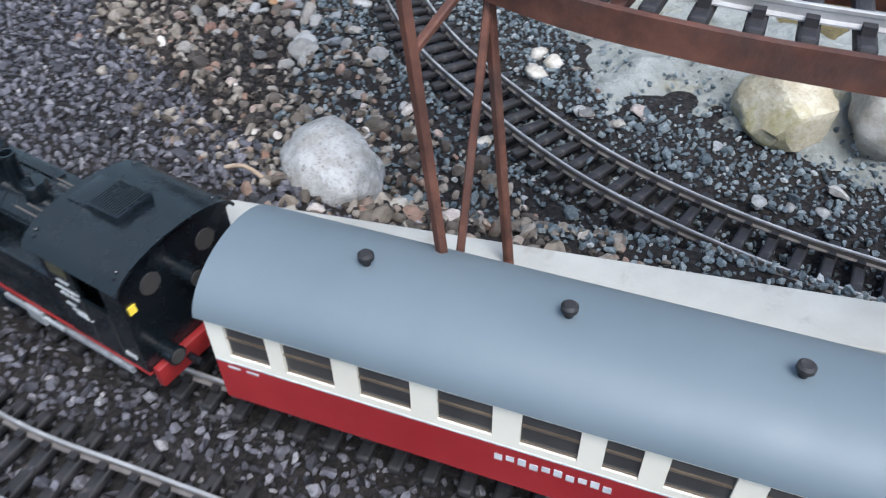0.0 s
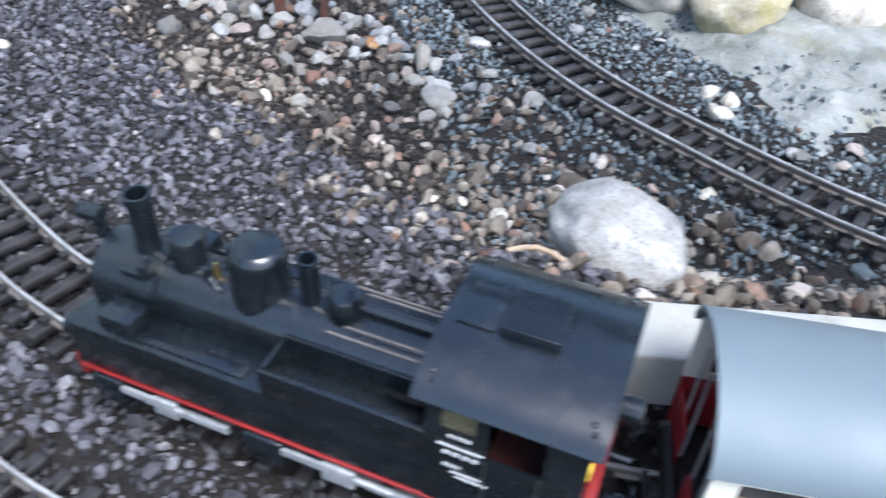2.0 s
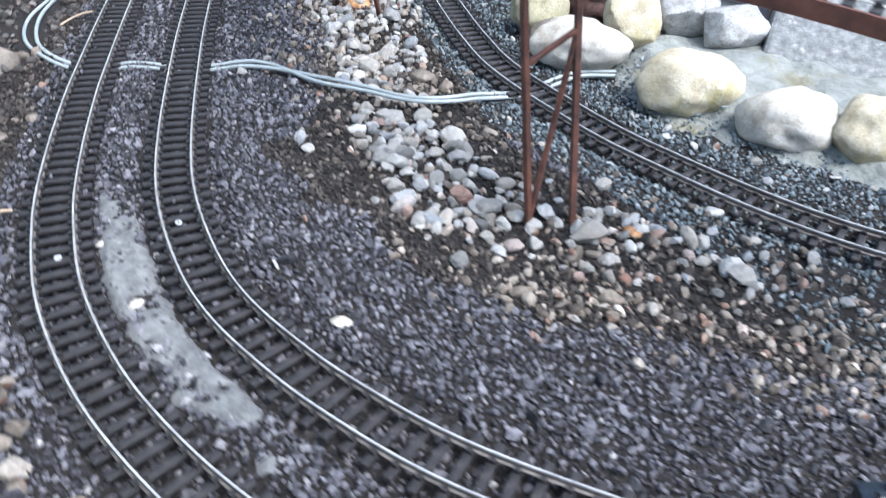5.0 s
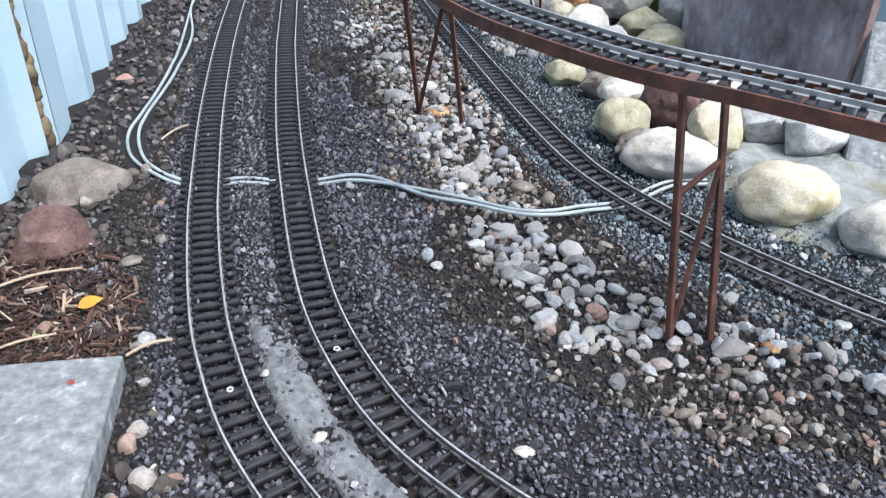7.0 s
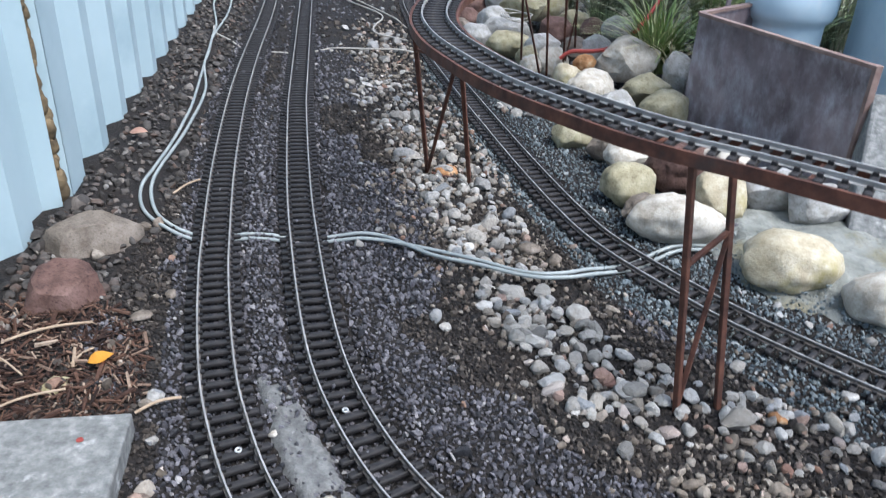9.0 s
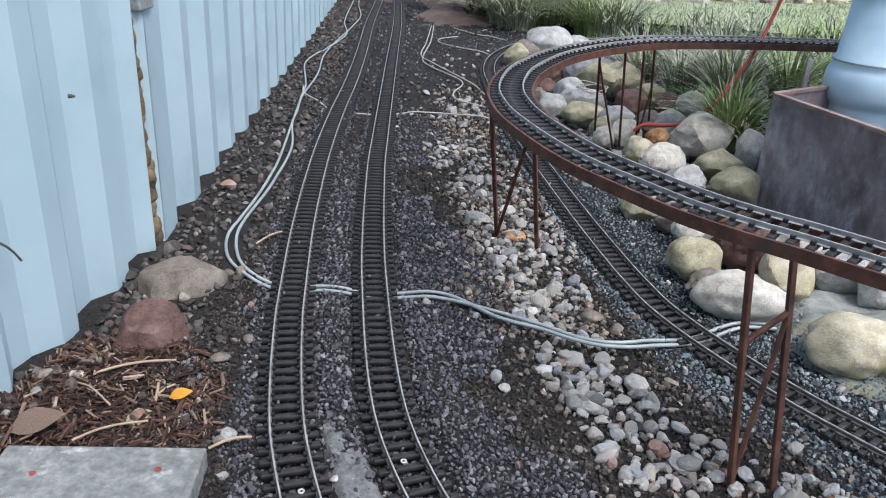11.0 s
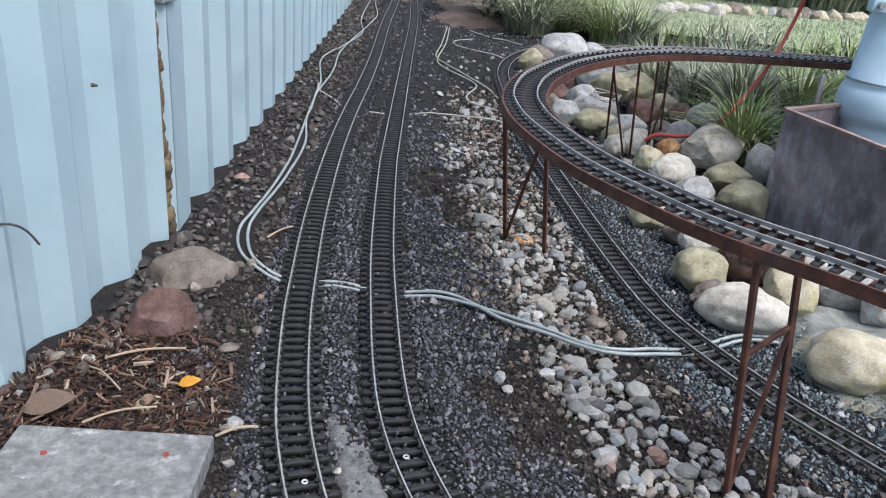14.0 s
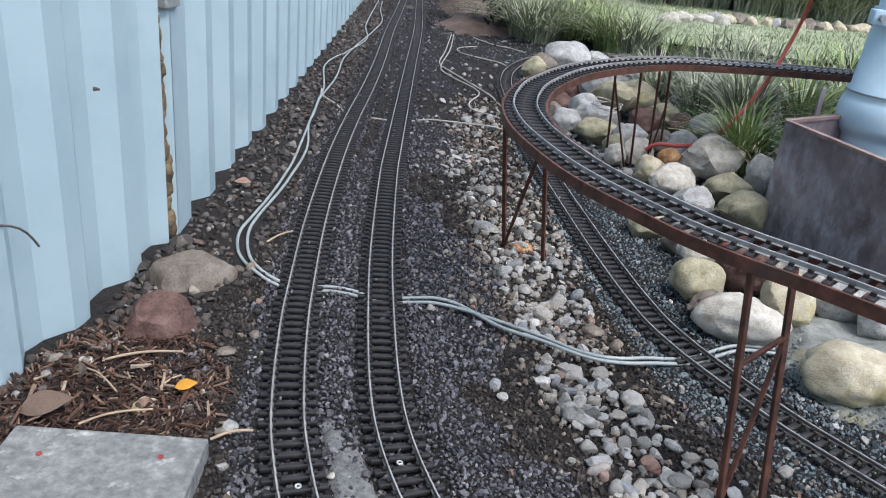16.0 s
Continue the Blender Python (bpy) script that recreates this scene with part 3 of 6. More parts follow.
def track(line, label, centre, tie=SLEEPER, spacing=0.0243):
    """Two rails on plastic sleepers; the sleepers nearest to centre are pieces of their own."""
    t = thing("railway_track", label, "railway track", "garden railway tracks")
    for side in (GAUGE / 2, -GAUGE / 2):
        v, f = sweep(line[::3], RAIL, side)
        me = raw_mesh("rail", v, f, M["rail"])
        me.materials.append(M["rail_side"] if tie is SLEEPER else M["rail"])
        me.polygons.foreach_set("material_index", np.isin(np.arange(len(f)) % len(RAIL), (0, 1, 2, 3, 4, 10, 11, 12, 13)).astype(np.int32))
        link("rail", me, t)
    length = (len(line) - 1) * STEP
    spots = []
    for s in np.arange(0.01, length, spacing):
        p, d = along(line, s, STEP)
        spots.append((np.hypot(p[0] - centre[0], p[1] - centre[1]), p, d))
    spots.sort(key=lambda a: a[0])
    V0 = np.array([v.co[:] for v in tie.vertices])
    F0 = [tuple(p.vertices) for p in tie.polygons]
    vs, fs = [], []
    for k, (_, p, d) in enumerate(spots):
        m = pose(*p) @ pose(0, 0, 0, 0, 0, math.degrees(math.atan2(d[1], d[0])) + random.uniform(-1.2, 1.2))
        if k < 290:
            ob = link("sleeper", tie, t)
            ob.matrix_basis = m
        else:
            R = np.array(m)[:3, :3]
            fs += [tuple(i + len(vs) for i in f) for f in F0]
            vs += list(V0 @ R.T + np.array(m)[:3, 3])
    if vs:
        me = bpy.data.meshes.new("far_sleepers")
        me.from_pydata([tuple(v) for v in vs], [], fs)
        me.materials.append(M["sleeper"])
        link("far_sleepers", me, t, kind="stuff")
    return t


# ---- the raised track ----
def trestle(feet, tops, extra, label, w=0.0085):
    t = thing("trestle", label, "trestle", "trestles of the raised track")
    for a, b in zip(feet, tops):
        bm = bmesh.new()
        bar(bm, a, b, w, w)
        bmesh.ops.bevel(bm, geom=bm.edges[:], offset=0.001, segments=1, affect="EDGES")
        part("leg", bm, M["rust"], t)
    for a, b in extra:
        bm = bmesh.new()
        bar(bm, a, b, w * 0.8, w * 0.8)
        bmesh.ops.bevel(bm, geom=bm.edges[:], offset=0.001, segments=1, affect="EDGES")
        part("brace", bm, M["rust"], t)
    return t


def lerp(a, b, u):
    return tuple(p + (q - p) * u for p, q in zip(a, b))


def raised_beam():
    t = thing("bridge_deck", "rust-brown steel deck carrying the raised track", "bridge deck")
    line = lines["EL"][::4].copy()
    line[:, 2] -= 0.0165
    for side in (0.0455, -0.0455):
        v, f = sweep(line, [(-0.0025, -0.0125), (0.0025, -0.0125), (0.0025, 0.0055), (-0.0025, 0.0055)], side)
        link("side_beam", raw_mesh("side_beam", v, f, M["rust"]), t)
    for s in np.arange(0.1, (len(lines["EL"]) - 1) * STEP, 0.18):
        p, d = along(lines["EL"], s, STEP)
        bm = bmesh.new()
        box(bm, -0.004, 0.004, -0.043, 0.043, -0.024, -0.018)
        ob = part("crossbar", bm, M["rust"], t)
        ob.matrix_basis = pose(*p) @ pose(0, 0, 0, 0, 0, math.degrees(math.atan2(d[1], d[0])))


raised_beam()
A, B = (-0.403, 1.113, -0.02), (-0.345, 1.117, -0.02)
At, Bt = (-0.437, 1.152, 0.345), (-0.366, 1.21, 0.345)
trestle((A, B), (At, Bt), ((lerp(A, At, 0.62), lerp(B, Bt, 0.70)), (lerp(A, At, 0.05), lerp(B, Bt, 0.7))), "rusty steel trestle among pale pebbles under the raised track")
A, B = (-0.753, 1.926, -0.02), (-0.66, 1.872, -0.02)
At, Bt = (-0.79, 1.82, 0.345), (-0.703, 1.72, 0.345)
trestle((A, B), (At, Bt), ((lerp(A, At, 0.04), lerp(B, Bt, 0.04)), (lerp(A, At, 0.05), lerp(B, Bt, 0.95)), (lerp(A, At, 0.85), lerp(B, Bt, 0.9))), "rusty steel trestle with a foot bar among pebbles")
A, B, C = (0.272, 0.666, 0.07), (0.275, 0.737, 0.07), (0.271, 0.664, 0.09)
At, Bt = (0.237, 0.673, 0.32), (0.248, 0.744, 0.275)
trestle((A, B), (At, Bt), ((C, (0.2745, 0.737, 0.085)), (C, Bt), ((0.2425, 0.673, 0.272), (0.25, 0.735, 0.3))), "rusty steel trestle standing at a pale concrete plank", 0.0062)
A, B = (-0.471, 2.717, 0.02), (-0.397, 2.662, 0.02)
At, Bt = (-0.52, 2.41, 0.345), (-0.437, 2.535, 0.345)
trestle((A, B), (At, Bt), ((lerp(A, At, 0.92), (-0.42, 2.63, 0.02)),), "rusty steel trestle behind the boulders", 0.0066)
A, B = (-0.339, 2.714, 0.02), (-0.29, 2.8, 0.02)
At, Bt = (-0.39, 2.5, 0.345), (-0.352, 2.56, 0.345)
trestle((A, B), (At, Bt), ((lerp(A, At, 0.02), lerp(B, Bt, 0.6)),), "rusty steel trestle beside the grass behind the boulders", 0.0066)

# ---- concrete plank, paver, block ----
def plank():
    bm = bmesh.new()
    box(bm, 0.0, 1.3, 0.0, 0.046, 0.04, 0.083, 0.002)
    ob = part("concrete_plank", bm, M["slab"])
    ob.matrix_world = pose(0.066, 0.646, 0, 0, 0, 17.6)
    return tagged(ob, "long pale concrete plank lying on the gravel", "plank")


plank()


def paver():
    t = thing("paver", "grey concrete paver with two rusty red screw spots", "paver")
    bm = bmesh.new()
    vs = box(bm, -0.255, 0.0, -0.5, 0.0, 0.0, 0.036, 0.003)
    ob = part("block", bm, M["concrete"], t)
    for x, y in ((-0.05, -0.045), (-0.2, -0.055)):
        bm = bmesh.new()
        cyl(bm, (x, y, 0.034), (x, y, 0.0372), 0.0048, 0.004, 10)
        part("screw", bm, M["screw_red"], t, "rusty red screw head")
    t.matrix_world = pose(-1.108, 1.03, 0.0, 0, 0, 8)
    return t


paver()


def concrete_block():
    bm = bmesh.new()
    box(bm, 0, 0.75, -0.03, 0.33, -0.09, 0.0, 0.008)
    for v in bm.verts:
        v.co.z += 0.006 * noise.noise(v.co * 9)
        v.co.x += 0.09 * v.co.y
    ob = part("concrete_block", bm, M["concrete"])
    ob.matrix_world = pose(0.03, 1.57, 0.03, 0, 0, -17) @ pose(0, 0, 0, 42, 0, 0)
    return tagged(ob, "weathered grey sloping concrete block beside the planter", "concrete block")


concrete_block()


# ---- boulders ----
def boulder(x, y, z, rx, ry, rz, turn, material, label, angular=0.0, seed=0, faces=()):
    bm = bmesh.new()
    bmesh.ops.create_icosphere(bm, subdivisions=4, radius=1.0)
    off = Vector((seed * 3.1, seed * 1.7, seed * 0.9))
    for v in bm.verts:
        d = v.co.normalized()
        k = 1 + 0.2 * noise.noise(d * 1.1 + off) + 0.09 * noise.noise(d * 2.7 + off) + 0.025 * noise.noise(d * 7 + off)
        k -= 0.1 * max(0.0, noise.noise(d * 1.6 - off))
        if angular:
            cell = noise.noise(d * 1.9 + off * 2)
            k += angular * (0.5 - abs(cell)) * 0.5 + 0.04 * noise.noise(d * 6 + off)
        v.co = d * k
    rng = np.random.default_rng(seed)
    for _ in range(9 if angular else 4):
        d = Vector(rng.normal(size=3)).normalized()
        cut = rng.uniform(0.68, 0.9) if angular else rng.uniform(0.8, 0.95)
        for v in bm.verts:
            h = v.co.dot(d)
            if h > cut:
                v.co -= d * (h - cut) * (0.9 if angular else 0.75)
    for d, cut in faces:
        d = Vector(d).normalized()
        for v in bm.verts:
            h = v.co.dot(d)
            if h > cut:
                v.co -= d * (h - cut)
    for v in bm.verts:
        k = 1 + 0.022 * noise.noise(v.co * 5 + off) + 0.012 * noise.noise(v.co * 13 + off)
        v.co = Vector((v.co.x * rx, v.co.y * ry, v.co.z * rz)) * k
    ob = part("boulder", bm, material, smooth=True)
    if angular:
        ob.data.set_sharp_from_angle(angle=radians(28))
    ob.matrix_world = pose(x, y, z, 0, 0, turn)
    return tagged(ob, label, "boulder", "boulders")


BOULDERS = [
    (-0.335, 2.02, 0.03, 0.05, 0.04, 0.035, 25, "tan_stone", "tan stone under the raised deck", 0.1),
    (-0.4, 2.1, 0.03, 0.05, 0.045, 0.04, -10, "olive_stone", "yellowish stone under the raised deck", 0.1),
    (-0.39, 2.86, 0.06, 0.06, 0.05, 0.05, 10, "grey_stone", "pale grey boulder among the loop's stones", 0.1),
    (-0.33, 3.0, 0.08, 0.065, 0.055, 0.055, 40, "brown_stone", "reddish brown boulder among the loop's stones", 0.1),
    (-0.42, 3.24, 0.11, 0.09, 0.07, 0.06, -15, "olive_stone", "yellowish grey boulder among the loop's stones", 0.1),
    (-0.2, 3.0, 0.09, 0.06, 0.05, 0.05, 70, "brown_stone", "dark brown boulder beside the grass", 0.15),
    (-0.23, 2.76, 0.07, 0.06, 0.05, 0.055, 15, "grey_stone", "pale grey boulder beside the hose", 0.1),
    (-0.69, 3.5, 0.05, 0.06, 0.05, 0.05, 15, "brown_stone", "pinkish boulder at the loop's edge", 0.1),
    (-0.6, 3.6, 0.07, 0.08, 0.06, 0.06, 35, "brown_stone", "flat reddish boulder at the loop's edge", 0.2),
    (-0.66, 3.15, 0.045, 0.045, 0.04, 0.04, 35, "tan_stone", "tan brown boulder at the loop's edge", 0.1),
    (-0.06, 2.78, 0.08, 0.06, 0.05, 0.05, 5, "grey_stone", "grey boulder under the grass", 0.1),
    (-0.45, 4.05, 0.05, 0.1, 0.07, 0.06, 5, "grey_stone", "low grey boulder inside the loop", 0.1),
    (-0.7, 4.15, 0.05, 0.07, 0.06, 0.05, 5, "tan_stone", "tan boulder inside the loop", 0.1),
    (-0.42, 4.45, 0.04, 0.07, 0.06, 0.05, 5, "grey_stone", "small grey boulder behind the loop", 0.1),
    (-0.116, 1.458, 0.04, 0.094, 0.07, 0.058, 8, "granite", "big rounded cream boulder with yellow lichen on pale mortar", 0.0),
    (0.004, 1.345, 0.04, 0.078, 0.06, 0.048, -5, "white_stone", "flat whitish boulder set in mortar", 0.0),
    (0.112, 1.3, 0.045, 0.062, 0.055, 0.052, 20, "granite", "pinkish cream boulder set in mortar", 0.0),
    (0.385, 1.12, 0.035, 0.052, 0.043, 0.044, -15, "granite", "cream boulder with a brown stain on pale mortar", 0.1),
    (0.505, 1.155, 0.045, 0.078, 0.06, 0.062, 10, "white_stone", "white rough boulder on pale mortar", 0.0),
    (0.222, 1.34, 0.05, 0.056, 0.055, 0.056, 10, "white_stone", "white boulder in the mortar bank", 0.0),
    (-0.28, 1.61, 0.042, 0.09, 0.055, 0.052, -12, "white_stone", "smooth whitish boulder beside dark gravel", 0.0),
    (-0.175, 1.68, 0.06, 0.055, 0.05, 0.07, 30, "granite", "upright cream boulder in the pile", 0.1),
    (-0.338, 1.765, 0.045, 0.058, 0.048, 0.048, 15, "olive_stone", "round boulder with olive moss", 0.0),
    (-0.312, 1.92, 0.05, 0.052, 0.045, 0.04, -20, "white_stone", "white boulder at the back of the pile", 0.12),
    (-0.222, 1.815, 0.07, 0.075, 0.06, 0.064, 25, "brown_stone", "speckled red-brown boulder in the pile", 0.05),
    (-0.318, 1.688, 0.03, 0.055, 0.025, 0.03, 25, "tan_stone", "thin brown stone leaning on others", 0.2),
    (-0.07, 1.72, 0.065, 0.072, 0.05, 0.05, 5, "grey_stone", "angular grey boulder in the pile", 0.25),
    (-0.005, 1.655, 0.065, 0.06, 0.05, 0.05, -15, "grey_stone", "pale grey angular boulder by the block", 0.2),
    (-0.135, 1.795, 0.08, 0.062, 0.055, 0.055, 50, "white_stone", "whitish boulder wedged behind the others", 0.1),
    (-0.127, 2.27, 0.045, 0.075, 0.06, 0.06, 10, "olive_stone", "moss-tinted boulder below the planter", 0.05),
    (-0.158, 2.39, 0.065, 0.078, 0.055, 0.05, 0, "olive_stone", "olive brown stone beside grass", 0.1),
    (-0.062, 2.43, 0.1, 0.044, 0.045, 0.065, 30, "grey_stone", "angular grey stone against the planter", 0.3),
    (-0.175, 2.57, 0.1, 0.098, 0.07, 0.065, -10, "white_stone", "large whitish boulder behind the raised track", 0.15),
    (-0.302, 2.41, 0.06, 0.072, 0.05, 0.05, 20, "white_stone", "white stone behind the raised track", 0.15),
    (-0.361, 2.51, 0.055, 0.047, 0.04, 0.042, -30, "granite", "cream stone behind the raised track", 0.0),
    (-0.264, 2.3, 0.04, 0.06, 0.05, 0.045, 12, "grey_stone", "pale stone under the raised track", 0.2),
    (-0.306, 2.545, 0.09, 0.032, 0.026, 0.03, 0, "rust_stone", "small orange-brown stone among boulders", 0.0),
    (-0.139, 2.92, 0.11, 0.055, 0.05, 0.05, 25, "grey_stone", "grey round boulder near grass", 0.0),
    (-0.498, 2.93, 0.05, 0.075, 0.055, 0.045, 0, "olive_stone", "flat yellowish boulder inside the loop", 0.0),
    (-0.445, 2.805, 0.04, 0.037, 0.035, 0.035, 0, "olive_stone", "greenish round stone inside the loop", 0.0),
    (-0.447, 2.68, 0.04, 0.036, 0.033, 0.036, 5, "white_stone", "whitish round boulder inside the loop", 0.0),
    (-0.377, 2.715, 0.05, 0.056, 0.045, 0.05, 45, "white_stone", "pale angular boulder inside the loop", 0.2),
    (-0.3, 2.78, 0.075, 0.05, 0.045, 0.04, -15, "tan_stone", "brown boulder behind the loop's trestles", 0.1),
    (-0.452, 3.4, 0.11, 0.11, 0.075, 0.075, 20, "grey_stone", "blue-grey boulder inside the loop", 0.0),
    (-0.604, 3.395, 0.075, 0.06, 0.05, 0.05, 0, "brown_stone", "pinkish brown boulder inside the loop", 0.0),
    (-0.535, 3.17, 0.075, 0.062, 0.05, 0.05, -20, "grey_stone", "grey boulder in the loop", 0.0),
    (-0.49, 3.11, 0.055, 0.1, 0.06, 0.05, 10, "grey_stone", "long pale grey boulder in the loop", 0.1),
    (-0.62, 3.255, 0.055, 0.05, 0.042, 0.045, 0, "brown_stone", "small brown boulder inside the loop", 0.0),
    (-0.6, 3.03, 0.045, 0.058, 0.05, 0.045, 0, "grey_stone", "grey olive boulder inside the loop", 0.0),
    (-0.337, 3.31, 0.1, 0.108, 0.075, 0.07, 0, "granite", "large cream boulder behind trestles", 0.1),
    (-0.253, 3.12, 0.08, 0.068, 0.055, 0.05, 0, "olive_stone", "yellowish boulder behind the trestles", 0.1),
    (-0.591, 4.26, 0.06, 0.13, 0.1, 0.09, 20, "grey_stone", "broad pale grey boulder inside the loop", 0.0),
    (-0.739, 3.96, 0.05, 0.058, 0.05, 0.055, 0, "olive_stone", "greenish grey boulder inside the loop", 0.1),
    (0.075, 0.785, 0.06, 0.054, 0.042, 0.036, -22, "grey_stone", "smooth white speckled stone beside the plank", 0.0),
    (0.376, 1.34, 0.035, 0.075, 0.042, 0.02, 75, "moss_dark", "flat dark olive-brown mossy stone in the mortar", 0.2),
]
for k, (x, y, z, rx, ry, rz, turn, m, label, ang) in enumerate(BOULDERS):
    boulder(x, y, z, rx, ry, rz, turn, M[m], label, ang, k + 1)
boulder(-1.342, 1.505, 0.022, 0.088, 0.052, 0.062, 26, M["tan_stone"], "long flat-topped tan brown boulder by the container wall", 0.06, 71,
        (((-0.1, 0, 1), 0.62), ((0.55, -0.1, 0.8), 0.66), ((-0.9, -0.3, 0.25), 0.82), ((0.1, -1, 0.25), 0.72), ((0.95, -0.4, 0.1), 0.85)))
boulder(-1.318, 1.322, 0.022, 0.07, 0.062, 0.058, 12, M["brown_stone"], "angular red-brown boulder with a sloping top by the container wall", 0.06, 72,
        (((0.05, -0.28, 0.95), 0.5), ((-0.15, -1, 0.15), 0.66), ((0.95, -0.5, 0.3), 0.6), ((-0.95, -0.1, 0.3), 0.7), ((0.1, 1, 0.2), 0.75)))


def smooth_by_angle(ob, deg=35):
    me = ob.data
    me.polygons.foreach_set("use_smooth", np.full(len(me.polygons), True))
    me.set_sharp_from_angle(angle=radians(deg))
    return ob


# ---- planter and pipe ----
def planter():
    t = thing("steel_planter", "dark rusted steel planter box with a folded rim", "planter")
    a, b, c = Vector((-0.09, 2.26, 0)), Vector((0.12, 1.79, 0)), Vector((0.2, 2.5, 0))
    for p, q in ((a, b), (a, c)):
        bm = bmesh.new()
        d = (q - p).normalized()
        nrm = Vector((-d.y, d.x, 0)) * 0.004
        L = (q - p).length
        wall_bar(bm, p, q, 0.006, 0.0, 0.3)
        part("side_sheet", bm, M["planter"], t)
        bm = bmesh.new()
        wall_bar(bm, p, q, 0.016, 0.297, 0.305)
        part("rim", bm, M["rim_rust"], t, "lighter rusty rim")
    bm = bmesh.new()
    box(bm, b.x - 0.007, b.x + 0.007, b.y - 0.007, b.y + 0.007, 0.0, 0.306, 0.001)
    part("corner_post", bm, M["rim_rust"], t, "lighter worn corner edge")
    bm = bmesh.new()
    box(bm, 0.02, 0.032, 2.40, 2.41, 0.0, 0.37, 0.001)
    part("stake", bm, M["planter"], t)
    return t


planter()


def drain_pipe():
    t = thing("standpipe", "thick pale blue standpipe with clamps", "pipe")
    bm = bmesh.new()
    x, y = 0.2, 2.42
    prof = [(0.0, 0.094), (0.25, 0.094), (0.262, 0.097), (0.272, 0.109), (0.29, 0.116), (0.325, 0.117), (0.35, 0.112), (0.362, 0.104), (0.368, 0.108), (0.378, 0.108), (0.384, 0.1), (0.53, 0.093), (0.535, 0.09), (2.2, 0.088)]
    seg, rings = 32, []
    for z, r in prof:
        rings.append([bm.verts.new((x + r * math.cos(2 * math.pi * i / seg), y + r * math.sin(2 * math.pi * i / seg), z)) for i in range(seg)])
    for r0, r1 in zip(rings, rings[1:]):
        for i in range(seg):
            bm.faces.new((r0[i], r0[(i + 1) % seg], r1[(i + 1) % seg], r1[i]))
    bm.faces.new(rings[-1])
    part("tube", bm, M["pipe"], t, smooth=True)
    bm = bmesh.new()
    cyl(bm, (x, y, 0.3705), (x, y, 0.3755), 0.1088, 0.1088, 40)
    smooth_by_angle(part("seam", bm, M["cable"], t, "grey sealed seam"))
    bm = bmesh.new()
    cyl(bm, (x, y, 0.545), (x, y, 0.585), 0.099, 0.099, 40)
    box(bm, x - 0.125, x - 0.085, y - 0.07, y - 0.03, 0.547, 0.583, 0.003)
    clamp = smooth_by_angle(part("clamp", bm, M["pipe"], t))
    bm = bmesh.new()
    cyl(bm, (x - 0.106, y - 0.085, 0.565), (x - 0.106, y - 0.02, 0.565), 0.009, 0.009, 8)
    part("bolt", bm, M["silver"], clamp, "bright clamp bolt")
    return t


def water_tank():
    bm = bmesh.new()
    x, y = 0.66, 2.32
    seg, rings = 48, []
    for z, r in ((0.0, 0.3), (0.5, 0.3), (0.52, 0.31), (0.55, 0.31), (0.57, 0.3), (1.3, 0.3)):
        rings.append([bm.verts.new((x + r * math.cos(2 * math.pi * i / seg), y + r * math.sin(2 * math.pi * i / seg), z)) for i in range(seg)])
    for r0, r1 in zip(rings, rings[1:]):
        for i in range(seg):
            bm.faces.new((r0[i], r0[(i + 1) % seg], r1[(i + 1) % seg], r1[i]))
    bm.faces.new(rings[-1])
    ob = part("water_tank", bm, M["pipe"], smooth=True)
    return tagged(ob, "large pale blue water tank beside the standpipe", "tank")


water_tank()


def wall_bolt(x, y, z):
    bm = bmesh.new()
    cyl(bm, (x - 0.004, y, z), (x + 0.006, y, z), 0.0022, 0.002, 6)
    cyl(bm, (x - 0.004, y, z), (x + 0.001, y, z), 0.0036, 0.0032, 14)
    return tagged(smooth_by_angle(part("bolt", bm, M["rail_side"])), "small dark bolt in the container wall", "bolt")


wall_bolt(-1.4415, 1.396, 0.394)
tagged(tube("wire", [(-1.441, 1.09, 0.27), (-1.441, 1.131, 0.258), (-1.441, 1.165, 0.24), (-1.441, 1.189, 0.216), (-1.441, 1.212, 0.182)], 0.0019, M["rail_side"]), "thin dark wire end hanging on the container wall", "wire")


drain_pipe()

# ---- cables ----
def gz1(x, y):
    return float(ground_z(np.array([x]), np.array([y]))[0])


def lay(name, pts, r, m, label, lift=0.005):
    line = resample([(x, y, 0.0) for x, y in pts], 0.012)
    near = np.min([near_line(line[:, :2], lines[k][::2]) for k in ("T1", "T2", "T3")], axis=0)
    over = np.clip((near - 0.045) / 0.03, 0, 1)
    z = 0.004 * over + lift * over - 0.007 * (1 - over) + r
    far = np.maximum(z, ground_z(line[:, 0], line[:, 1]) + 0.6 * r + 0.001 - 0.004 * (1 - over))
    pad = np.r_[[far[0]] * 3, far, [far[-1]] * 3]
    z = np.convolve(pad, np.full(7, 1 / 7), "valid")
    ob = tube(name, np.column_stack([line[:, :2], z]), r, m, step=0.01)
    CABLE_LINES.append(line)
    return tagged(ob, label, "cable")


CABLE_LINES = []
CROSSING = [(-1.096, 1.557), (-1.015, 1.555), (-0.925, 1.557), (-0.835, 1.55)]
lay("cable", [(-1.98, 6.4), (-1.912, 5.986), (-1.833, 5.417), (-1.742, 4.832), (-1.645, 4.433), (-1.649, 3.982), (-1.659, 3.645), (-1.554, 3.243), (-1.521, 3.066), (-1.456, 2.703), (-1.377, 2.256), (-1.352, 2.01),
              (-1.344, 1.858), (-1.338, 1.753), (-1.302, 1.65), (-1.239, 1.577), (-1.174, 1.55)] + CROSSING + [(-0.743, 1.519), (-0.659, 1.485), (-0.579, 1.447), (-0.499, 1.453), (-0.397, 1.507), (-0.298, 1.56), (-0.2, 1.57)],
    0.0036, M["cable"], "pale grey cable lying across the gravel under the tracks")
